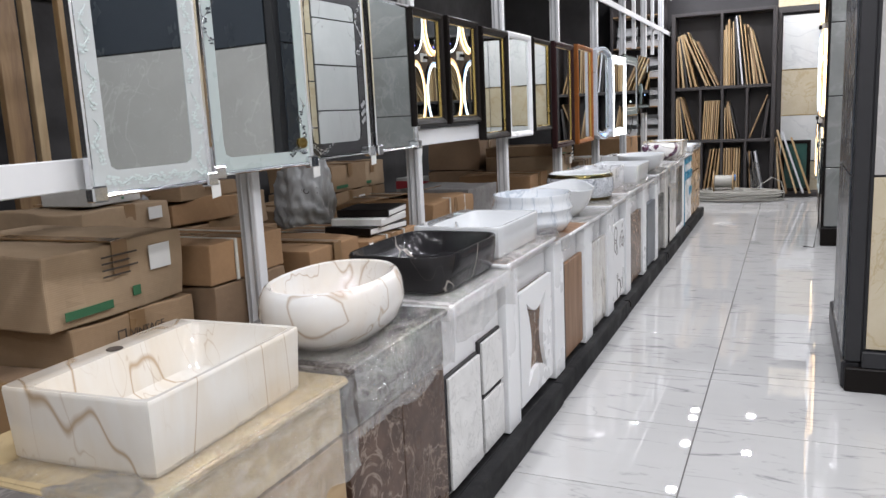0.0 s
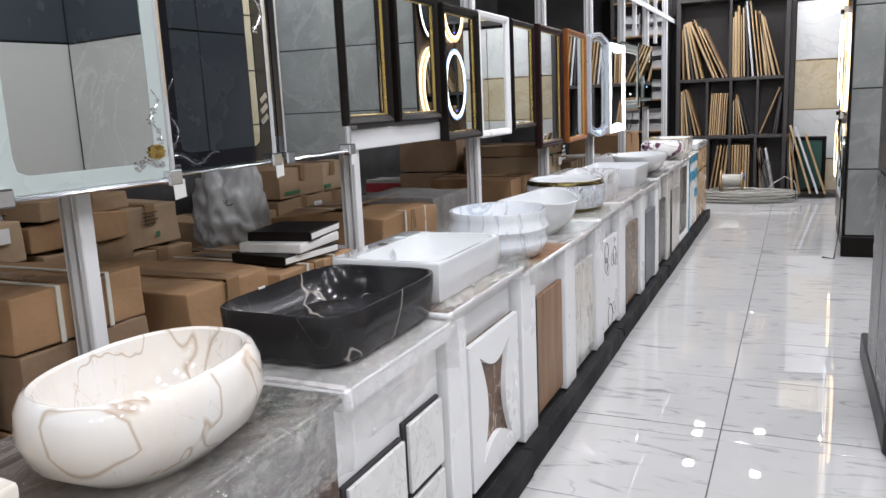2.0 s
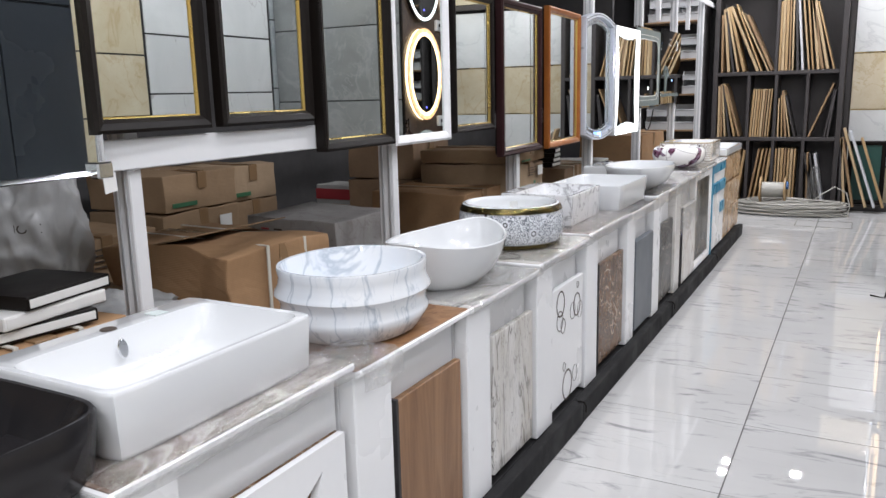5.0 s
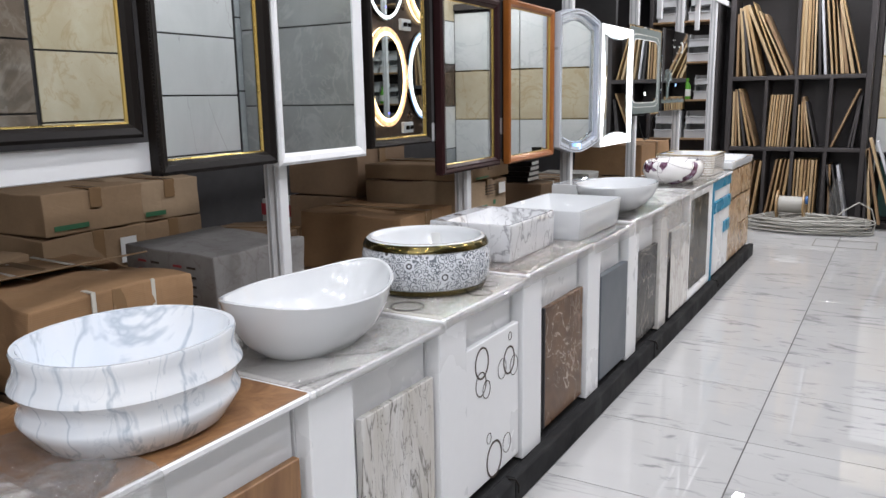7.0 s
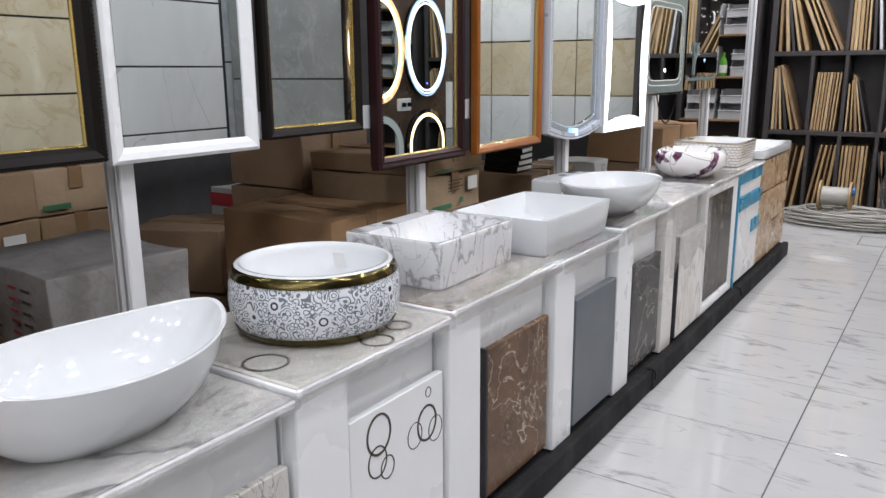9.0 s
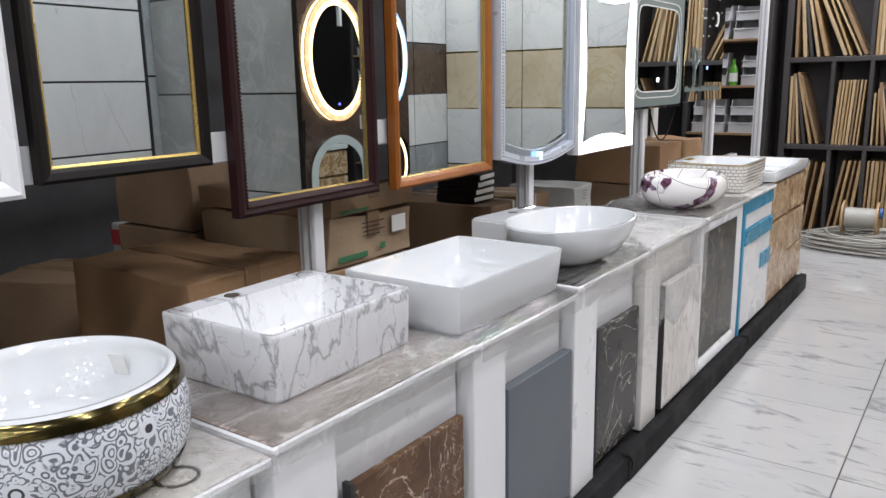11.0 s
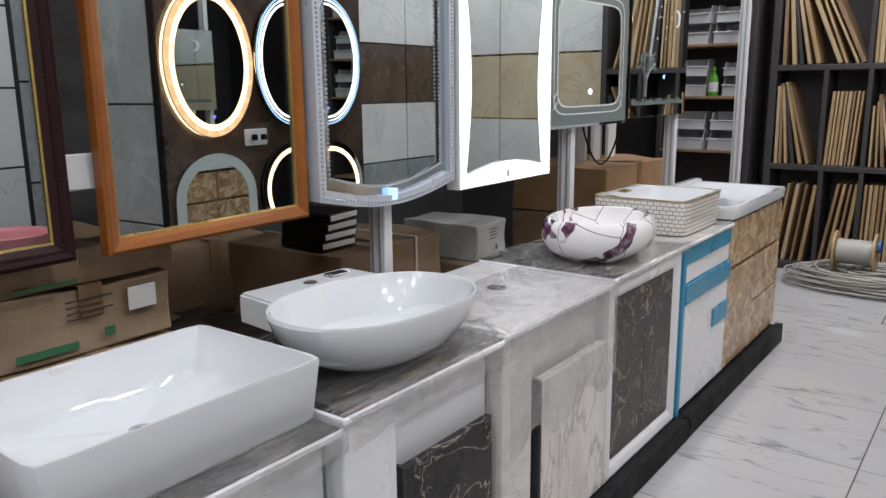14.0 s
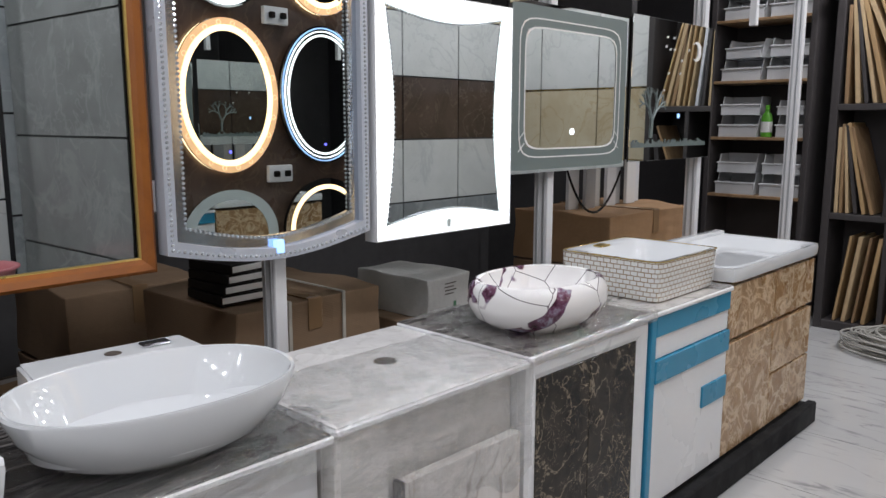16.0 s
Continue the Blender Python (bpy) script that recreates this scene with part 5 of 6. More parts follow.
# each stack from the floor: (back x, front x, near y, far y, list of top heights and looks)
STACKS = [
    (-2.4, F, 1.0, 1.6, [(0.4, 2, "", 0), (0.72, 0, "lines", 2), (0.86, 1, "", 3)]),
    (-2.42, F - 0.01, 1.63, 1.88, [(0.42, 0, "", 0), (0.7, 2, "", 0)]),
    (-2.3, -1.69, 1.92, 2.375, [(0.38, 2, "", 0), (0.625, 0, "", 0), (0.798, 0, "vintage", -1)]),
    (-2.25, -1.637, 2.4, 2.775, [(0.4, 2, "", 0), (0.62, 3, "", 0), (0.805, 2, "", 1), (0.938, 3, "strap", 0)]),
    (-2.2, -1.617, 2.9, 3.28, [(0.35, 0, "", 0), (0.6, 2, "", 0), (0.835, 3, "", 2)]),
    (-2.15, -1.58, 3.29, 3.72, [(0.35, 0, "", 0), (0.6, 2, "", 0), (0.806, 3, "strap", 0)]),
    (-2.75, -2.3, 2.5, 2.95, [(0.5, 2, "", 0), (0.88, 0, "", 0), (1.02, 1, "label", 4)]),
    (-2.8, -2.32, 3.02, 3.4, [(0.5, 0, "", 0), (0.78, 2, "", 0), (0.89, 0, "", 2), (0.99, 3, "flaps", -3), (1.06, 0, "", 2)]),
    (-2.85, -2.4, 3.44, 3.8, [(0.5, 2, "", 0), (0.8, 0, "", 0)]),
    (-2.7, -2.2, 3.84, 4.28, [(0.4, 0, "", 0), (0.7, 2, "", 0)]),
    (-2.25, -1.7, 3.82, 4.2, [(0.32, 2, "", 0), (0.6, 3, "", 0)]),
    (-2.3, -1.69, 4.24, 4.72, [(0.35, 0, "", 0), (0.58, 2, "", 0), (0.85, 3, "flaps strap", -3)]),
    (-3.3, -2.79, 4.94, 5.42, [(0.5, 2, "", 0), (0.815, 0, "label", 0), (0.995, 0, "green", 1)]),
    (-3.3, -2.86, 5.46, 5.8, [(0.5, 2, "", 0), (0.8, 0, "", 0), (0.985, 1, "green", -2)]),
    (-3.2, -2.75, 4.33, 4.85, [(0.5, 2, "", 0), (0.78, 0, "lines", 0)]),
    (-3.02, -2.58, 5.95, 6.32, [(0.4, 2, "", 20), (0.685, 2, "label", 22)]),
    (-2.25, -1.7, 5.84, 6.27, [(0.35, 0, "", 0), (0.58, 2, "", 0), (0.845, 3, "", 1)]),
    (-2.2, -1.615, 6.285, 6.7, [(0.4, 2, "", 0), (0.79, 0, "", 0), (0.948, 1, "green label lines", 0), (1.03, 0, "green", 2)]),
    (-2.7, -2.25, 6.28, 6.72, [(0.5, 2, "", 0), (0.85, 2, "", 0), (1.13, 2, "", 0)]),
    (-2.3, -1.75, 7.4, 7.98, [(0.35, 2, "", 0), (0.6, 0, "", 0), (0.825, 2, "strap", 2)]),
    (-2.3, -1.72, 9.4, 10.25, [(0.4, 0, "", 0), (0.68, 2, "", 0), (0.94, 3, "", 0)]),
    (-3.0, -2.45, 7.2, 7.7, [(0.5, 2, "", 0), (0.8, 2, "", 0)]),
    (-3.15, -2.6, 1.6, 2.2, [(0.6, 2, "", 0), (0.95, 0, "", 0), (1.25, 2, "label", 0)]),
]
# Look 2 is the shaded copy of the brown carton, mostly low in stacks.
LOOKS = ("tan cardboard carton with brown tape", "pale cardboard carton in a stack", "brown cardboard carton coloured darker for shade", "orange-brown worn cardboard carton")
for x0, x1, y0, y1, levels in STACKS:
    z = 0.0
    for k, (zt, mt, marks, tilt) in enumerate(levels):
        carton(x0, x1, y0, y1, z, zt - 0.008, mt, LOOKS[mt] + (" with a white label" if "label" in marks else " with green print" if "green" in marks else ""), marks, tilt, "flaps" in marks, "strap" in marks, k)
        z = zt
carton(-2.3, -1.69, 1.86, 2.345, 0.8, 0.996, 1, "large dusty tan carton with white label and green bar", "label green lines", 1)
carton(-2.8, -2.45, 3.45, 3.78, 0.803, 0.965, 1, "pale dusty cardboard carton with dark print", "lines", 3)
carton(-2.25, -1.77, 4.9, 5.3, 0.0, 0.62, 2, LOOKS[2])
carton(-2.25, -1.765, 4.9, 5.3, 0.622, 0.845, 0, "grey-white printed carton under clear film", "table", -4, material=PRINTG)
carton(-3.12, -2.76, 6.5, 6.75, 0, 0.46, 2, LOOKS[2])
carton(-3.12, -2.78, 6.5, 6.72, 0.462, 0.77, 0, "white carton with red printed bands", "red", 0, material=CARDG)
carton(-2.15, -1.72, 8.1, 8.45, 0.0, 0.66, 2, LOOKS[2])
carton(-2.1, -1.73, 8.17, 8.42, 0.662, 0.808, 0, "grey-white carton with small printed label", "lines", 3, material=CARDG)
carton(-2.6, -2.35, 2.6, 2.85, 1.022, 1.09, 0, "small white flat carton with dark print", "lines", 4, material=CARDG)


def flat_pack(x, y, z, sx, sy, sz, material, label, rz=0.0):
    th = holder("tile_sample_book", x, y, z, label, "book", "sample books", rz=rz)
    part("cover", slab(-sx / 2, sx / 2, -sy / 2, sy / 2, 0, sz, 0.003), material, th)
    part("page_block", slab(-sx / 2 + 0.01, sx / 2 + 0.001, -sy / 2 + 0.006, sy / 2 - 0.006, sz * 0.15, sz * 0.85, 0.002), PAPER, th, "white page block")
    return th


z = 0.807
for k, (mt, lb, sy) in enumerate(((EBONY, "black sample book with white pages in a stack", 0.29), (PAPER, "white thick sample book in a stack", 0.28), (EBONY, "black sample book on a stack", 0.25))):
    flat_pack(-1.72, 3.52 + 0.03 * (k % 3), z, 0.24, sy, 0.032 - 0.006 * (k > 2), mt, lb, (-6, 5, 9, -3, 4)[k])
    z += 0.033 - 0.006 * (k > 2)
z = 0.826
for k in range(4):
    flat_pack(-1.93, 7.5 + 0.005 * k, z, 0.2, 0.17, 0.03, EBONY, "black boxed tap set in a pile", 3 * k)
    z += 0.031


def sack(x, y, z, sx, sy, sz, material, label, seed):
    bm = bmesh.new()
    bmesh.ops.create_icosphere(bm, subdivisions=5, radius=1)
    for v in bm.verts:
        n = noise.fractal(v.co * 1.8 + Vector((seed, seed, 0)), 0.9, 2.1, 5)
        fold = 1 - 2.2 * abs(noise.noise(v.co * 3.0 + Vector((0, seed, seed))))
        h = (max(-0.85, v.co.z) + 0.85) / 1.85
        g = min(1.25, 1 / max(0.35, math.sqrt(max(0.0, 1 - v.co.z * v.co.z)))) if abs(v.co.z) < 0.93 else 1.0
        f = (1 + 0.2 * n + 0.13 * fold) * (g * (1 - 0.45 * h * h))
        v.co = (v.co.x * sx * f, v.co.y * sy * f, h * sz * (1 + 0.12 * n + 0.06 * fold))
    ob = part("plastic_sack", bm, material, None, smooth=True)
    ob.matrix_world = pose(x, y, z)
    return tagged(ob, label, "sack")


SACKM = plain("grey_woven_plastic", (0.46, 0.47, 0.47), 0.35, amount=0.45, grain=12, bump=0.5)
s = sack(-2.4, 4.06, 0.7, 0.14, 0.15, 0.5, SACKM, "tall grey crumpled woven sack with dark print", 2.0)
sack(-1.95, 4.0, 0.6, 0.2, 0.19, 0.15, SACKM, "grey-white sack lying flat on cartons", 7.0)
sack(-2.55, 2.98, 0.0, 0.14, 0.1, 1.0, SACKM, "tall grey plastic sack between cartons", 5.0)
words("HOPE", 0.042, INK, s, Matrix(((0.76, 0, 0.65, 0.042), (0.65, 0, -0.76, -0.135), (0, 1, 0, 0.22), (0, 0, 0, 1))), "dark printed word")
GREENP = plain("green_plastic", (0.12, 0.4, 0.04), 0.3)


def bottle(x, y, z, h=0.2):
    th = holder("cleaner_bottle", x, y, z, "green plastic cleaner bottle with white label", "bottle")
    r = 0.038
    part("body", loft([superring(r * a, r * 0.7 * a, h * b, 2.6, 0, 0, 24) for a, b in ((0.92, 0), (1, 0.03), (1, 0.55), (0.85, 0.68), (0.4, 0.8), (0.36, 0.84))]), GREENP, th, smooth=True)
    part("cap", loft([superring(0.4 * r, 0.4 * r, h * b, 2, 0, 0, 16) for b in (0.84, 0.99, 1.0)]), GREENP, th, "green screw cap")
    part("label", loft([superring(r * 1.015, r * 0.72, h * b, 2.6, 0, 0, 24) for b in (0.15, 0.48)], False, False), PAPER, th, "white wrap label", True)
    return th


# white strips standing on the far carton
for k in range(7):
    st = part("panel_sample", slab(-2.05 + 0.035 * (k % 2), -2.03 + 0.035 * (k % 2), 9.5 + 0.1 * k, 9.59 + 0.1 * k, 0.934, 1.36 + 0.03 * (k % 3), 0.002), (SATIN, ALU, PAPER)[k % 3])
    tagged(st, "pale panel sample strip standing on a carton", "panel", "panel samples")
# long timber leaning at the back
for k in range(9):
    pk = part("timber_plank", moved(slab(-0.02, 0.02, -0.05, 0.05, 0, 1.7, 0.003), pose(-2.78 - 0.02 * k, 1.0 + 0.1 * k, 0.0, 0, -13, 0)), PLANKS[k % 3])
    tagged(pk, "rough timber plank leaning in the storage area", "plank", "stored planks")
# uprights and boards against the far back
for k in range(7):
    pk = part("timber_plank", slab(-3.25 - 0.03 * (k % 2), -3.21 - 0.03 * (k % 2), 2.3 + 0.17 * k, 2.3 + 0.17 * k + (0.07, 0.11, 0.05)[k % 3], 0.0, 2.0 + 0.05 * (k % 3), 0.003), PLANKS[(0, 2, 1)[k % 3]])
    tagged(pk, "upright timber plank against the storage wall", "plank", "stored planks")
PINK = plain("faded_brown_panel", (0.16, 0.11, 0.1), 0.7, amount=0.3)
pk = part("wall_panel", slab(-3.59, -3.56, 1.6, 4.2, 1.98, 2.6, 0.004), PINK)
tagged(pk, "faded brown panel high on the storage wall", "panel")
# loose flattened cartons and laths lying on the low storage
BOARDW = wood("old_dark_board", (0.085, 0.062, 0.045), (0.04, 0.03, 0.024), (1, 0.15, 1), 0.7)
lath_rnd = random.Random(8)
for k in range(14):
    yy, xx = lath_rnd.uniform(6.95, 7.2), -1.74 - 0.05 * k
    pk = part("flat_lath", moved(slab(-0.015 - 0.012 * (k % 3), 0.02 + 0.012 * (k % 2), -0.17 - 0.02 * (k % 3), 0.16, 0, 0.007, 0.001), pose(xx, yy, 0.552 + 0.0085 * (k % 4), 0, 0, lath_rnd.uniform(-16, 16))), (PLANKS[2], CARD[2], BOARDW, CARDG)[(0, 2, 1, 2, 0, 2, 3)[k % 7]])
    tagged(pk, "flat dusty lath lying on the low storage block", "lath", "flat laths")
bk = part("storage_shelf", join(slab(-2.5, -1.68, 6.76, 7.37, 0, 0.55, 0.004)), BOARDW)
tagged(bk, "dark low block between stored cartons", "shelf")

# ---- display stands across the aisle ----
def tile_piece(parent, x0, x1, y0, y1, z0, z1, material, name="tile"):
    return part(name, slab(x0, x1, y0, y1, z0, z1, 0.002), material, parent)


def tiles_east(parent, y0, y1, rows, across=None, x=X1):
    """Sample tiles on a wall facing the aisle: rows of (low, high, material)."""
    n = across or 1
    for z0, z1, mt in rows:
        for k in range(n):
            a = y0 + (y1 - y0) * k / n
            tile_piece(parent, x - 0.014, x - 0.002, a + 0.006, a + (y1 - y0) / n - 0.006, z0 + 0.006, z1 - 0.006, mt)


RUSTT = marble("rust_brown_stone_tile", (0.13, 0.1, 0.075), (0.22, 0.17, 0.13), (0.3, 0.25, 0.2), 3, 0.04, 0.2, 0.4)
WHITEV = marble("white_veined_wall_tile", (0.58, 0.585, 0.58), (0.67, 0.675, 0.67), (0.3, 0.28, 0.26), 2.2, 0.007, 0.1, 0.6, (1, 1, 0.5), 0.2)
R6 = (0.05, 0.24, 0.83, 1.42, 2.01, 2.6)


def rows6(*mats):
    return [(R6[k], R6[k + 1], m) for k, m in enumerate(mats)]


def courses(first, mt, pitch=0.455):
    """Rows of one tile from the skirting up, with a joint at the given height."""
    lo = first - pitch * int((first - 0.06) / pitch)
    return [(0.05, lo, mt)] + [(lo + pitch * k, min(2.7, lo + pitch * (k + 1)), mt) for k in range(int((2.69 - lo) / pitch) + 1)]


tiles_east(wall_east, -1.5, 2.6, rows6(WHITET, WHITET, WHITET, CREAMT, CREAMT), 5)
tiles_east(wall_east, 2.6, 4.3, [(0.05, 0.9, PALET), (0.9, 1.78, PALET), (1.78, 2.6, SLATET)], 2)
tiles_east(wall_east, 5.22, 5.56, courses(1.28, RUSTT), 1)
tiles_east(wall_east, 5.57, 6.17, courses(1.28, RUSTT), 1)
tiles_east(wall_east, 6.19, 7.04, courses(1.22, CREAMT), 1)
tiles_east(wall_east, 7.06, 7.97, courses(1.385, WHITEV), 1)
tiles_east(wall_east, 7.99, 8.3, rows6(GREYT, GREYT, GREYT, GREYT, GREYT), 1)
tiles_east(wall_east, 9.36, 12.08, [(0.1, 0.7, GREYT), (0.7, 1.23, WHITET), (1.23, 1.75, BROWNT), (1.75, 2.27, WHITET), (2.27, 2.75, CREAMT)], 4)

PALEM = marble("pale_grey_veined_tile", (0.4, 0.39, 0.375), (0.45, 0.44, 0.425), (0.55, 0.54, 0.52), 2.0, 0.012, 0.1, 0.5)
fin = structure("display_stand_1", slab(0.3, X1, 4.3, 5.12, 0.0, 2.7, 0.004), GREYPAINT, "dark grey display stand with cream and white tiles", "display stand")
part("post", slab(0.235, 0.3, 4.287, 5.125, 0.132, 2.7, 0.006), GREYPAINT, fin, "dark grey upright")
for z0, z1, mt in ((0.14, 0.95, SLATET), (0.96, 1.77, SLATET), (1.78, 2.6, SLATET)):
    for ya, yb in ((4.335, 4.72), (4.727, 5.11)):
        tile_piece(fin, 0.226, 0.2345, ya, yb, z0, z1, mt)
part("base", slab(0.235, X1, 4.262, 4.298, 0.0, 0.11, 0.006), EBONY, fin, "black base board")
part("sill", slab(0.3, X1, 4.27, 4.298, 0.112, 0.185, 0.004), GREYPAINT, fin)
part("side_kerb", join(slab(0.222, 0.3, 4.3, 5.45, 0.0, 0.13, 0.01), slab(0.301, X1, 5.121, 5.44, 0.0, 0.11, 0.004)), GREYPAINT, fin, "low dark kerb along the aisle")
for a, b in ((0.315, X1 - 0.035),):
    for z0, z1, mt in ((0.195, 0.95, CREAMT), (0.96, 1.77, PALEM), (1.78, 2.6, SLATET)):
        tile_piece(fin, a, b, 4.286, 4.2985, z0, z1, mt)

blk = structure("display_stand_2", slab(0.27, X1, 8.06, 9.33, 0.0, 2.75, 0.004), GREYPAINT, "dark display stand with grey tiles and lit oval mirrors", "display stand")
part("base", slab(0.25, X1, 8.02, 8.058, 0.0, 0.16, 0.006), EBONY, blk, "black base board")
part("edge_post", slab(0.252, 0.268, 8.03, 8.058, 0.16, 2.75, 0.002), EBONY, blk)
# Near face tiles use the grey tile copy darkened for shade.
for z0, z1 in ((0.17, 0.68), (0.69, 1.29), (1.3, 1.9), (1.91, 2.5)):
    for a, b in ((0.275, X1 - 0.02),):
        tile_piece(blk, a, b, 8.046, 8.0585, z0, z1, GREYD2)
board = part("mirror_board", slab(0.255, 0.269, 8.064, 9.32, 0.16, 2.75, 0.003), BOARDM, blk, "dark brown marbled board")


def led_oval(y, z, ry, rz, label, ring, decor=False):
    """An oval mirror on the board, facing the aisle, with a glowing ring inside its rim."""
    th = holder("oval_led_mirror", 0.255, y, z, label, "mirror", "lit oval mirrors")
    x = -0.03
    part("body", plate(ellipse(ry - 0.004, rz - 0.004), -0.024, 0.0), ring[-1][2] if decor else EBONY, th, "backlit glowing body" if decor else "dark body")
    part("mirror_glass", plate(ellipse(ry, rz), x, -0.0245), MIRROR, th, "clear silvered mirror glass")
    for r0, r1, mt in ring:
        part("light_ring", flatring(ellipse(ry - r0, rz - r0), ellipse(ry - r1, rz - r1), x - 0.003, x - 0.0005), mt, th, "glowing ring")
    if decor:
        for k in range(22):
            a = k * math.tau / 22
            part("scroll", flatring(ellipse(0.013, 0.013, (ry - 0.025) * math.cos(a), (rz - 0.025) * math.sin(a), 10), ellipse(0.0105, 0.0105, (ry - 0.025) * math.cos(a), (rz - 0.025) * math.sin(a), 10), x - 0.0045, x - 0.0032), AMBER, th)
    part("touch_dot", plate(ellipse(0.008, 0.008, 0.0, -rz * 0.72, 12), x - 0.003, x - 0.0005), emit_blue, th, "small blue touch light")
    return th


emit_blue = emitting("blue_indicator", (0.15, 0.15, 1.0), 3.0)
WARM = ((0.003, 0.036, LEDG), (0.036, 0.066, LEDY))
BLUEL = ((0.01, 0.017, LEDB), (0.027, 0.034, LEDW), (0.047, 0.058, LEDW))
led_oval(8.375, 1.5, 0.3, 0.385, "oval mirror with a warm glowing patterned rim", WARM, True)
led_oval(8.985, 1.52, 0.295, 0.375, "oval mirror with thin blue-white light lines", BLUEL)
led_oval(8.375, 2.29, 0.29, 0.36, "oval mirror with white light ring", ((0.012, 0.035, LEDW),))
led_oval(8.985, 2.31, 0.29, 0.36, "oval mirror with a warm glowing patterned rim", WARM, True)
led_oval(8.985, 0.78, 0.285, 0.28, "oval mirror with a slim warm light ring", ((0.035, 0.06, LEDY),))
ar = holder("arched_mirror", 0.255, 8.375, 0.45, "unlit arched mirror with silver cut-glass rim", "mirror")
arch = [(-0.28, 0), (0.28, 0)] + [(0.28 * math.cos(a), 0.34 + 0.24 * math.sin(a)) for a in [math.pi * k / 24 for k in range(25)]]
arch_i = [(-0.22, 0.04), (0.22, 0.04)] + [(0.22 * math.cos(a), 0.34 + 0.19 * math.sin(a)) for a in [math.pi * k / 24 for k in range(25)]]
part("mirror_glass", plate(arch, -0.02, -0.001), MIRROR, ar, "clear silvered mirror glass")
part("cut_rim", flatring(arch, arch_i, -0.024, -0.0205), FROST, ar, "silver cut-glass rim")
for yy, zz in ((8.68, 1.92), (8.68, 1.1)):
    sk = holder("socket_box", 0.255, yy, zz, "white double wall socket with plugs", "socket", "wall sockets")
    part("plate", slab(-0.03, 0, -0.075, 0.075, -0.045, 0.045, 0.006, 2), SATIN, sk)
    for k in (-0.035, 0.035):
        part("plug", slab(-0.055, -0.03, k - 0.016, k + 0.016, -0.016, 0.016, 0.005), EBONY, sk, "black plug")
PINKP = plain("pink_plastic", (0.62, 0.22, 0.24), 0.4, amount=0.08)
st = holder("plastic_stool", 1.12, 7.62, 0, "white plastic stool beside the display stand", "stool")
part("seat", slab(-0.15, 0.15, -0.15, 0.15, 0.42, 0.45, 0.012, 2), SATIN, st)
for sx in (-0.12, 0.12):
    for sy in (-0.12, 0.12):
        part("leg", slab(sx - 0.016, sx + 0.016, sy - 0.016, sy + 0.016, 0, 0.42, 0.004), SATIN, st)
tub = holder("plastic_tub", 1.12, 7.62, 0.4515, "round pink plastic tub standing on a stool", "tub")
part("shell", loft([superring(0.2 * a, 0.2 * a, z, 2, 0, 0, 40) for a, z in ((0.7, 0), (0.74, 0.004), (0.96, 0.16), (1.06, 0.168), (1.06, 0.178), (0.95, 0.178), (0.9, 0.15), (0.68, 0.012), (0.05, 0.01))]), PINKP, tub, smooth=True)
wire = part("wall_cable", tube([(0.245, 8.04, 1.1), (0.2, 8.02, 1.14), (0.19, 8.0, 1.0), (0.235, 8.01, 0.6), (0.23, 7.98, 0.2), (0.2, 7.9, 0.006), (0.12, 7.95, 0.006)], 0.005), EBONY)
tagged(wire, "black cable hanging down the display stand", "cable")

# ---- the end wall ----
sh = holder("plank_shelf", 0, 11.7, 0, "black open shelving stacked with wooden sample planks", "shelf")
for a, b in ((-1.52, -1.47), (-0.255, -0.205)):
    part("side", slab(a, b, 0, 0.36, 0, 2.47, 0.004), SHELFP, sh)
for z0, z1 in ((0.0, 0.06), (0.745, 0.785), (1.455, 1.495), (2.43, 2.47)):
    part("shelf_board", slab(-1.47, -0.255, 0, 0.35, z0, z1, 0.003), SHELFP, sh)
part("back", slab(-1.47, -0.255, 0.352, 0.36, 0, 2.47, 0), SHELFP, sh)
for x, z0, z1 in ((-0.875, 1.495, 2.43), (-1.14, 0.785, 1.455), (-0.86, 0.785, 1.455), (-0.55, 0.785, 1.455), (-1.12, 0.06, 0.745), (-0.86, 0.06, 0.745), (-0.56, 0.06, 0.745)):
    part("divider", slab(x - 0.016, x + 0.016, 0.0, 0.35, z0, z1, 0.003), SHELFP, sh)
PLW = [plain("white_edge_panel", (0.62, 0.63, 0.66), 0.4), plain("dark_panel", (0.05, 0.045, 0.045), 0.5)]


def sample_plank(x_low, x_high, z0, length, mt, thick=0.02, y=11.72, depth=0.3, label="wooden sample plank standing in a shelf"):
    dx = x_high - x_low
    ang = math.degrees(math.asin(max(-0.9, min(0.9, dx / length))))
    lift = abs(math.sin(math.radians(ang))) * thick / 2
    ob = part("sample_plank", moved(slab(-thick / 2, thick / 2, 0, depth, 0, length, 0.002), pose(0, 0, 0, 0, ang, 0)), mt)
    ob.matrix_world = pose(x_low, y, z0 + lift)
    return tagged(ob, label, "plank", "sample planks")


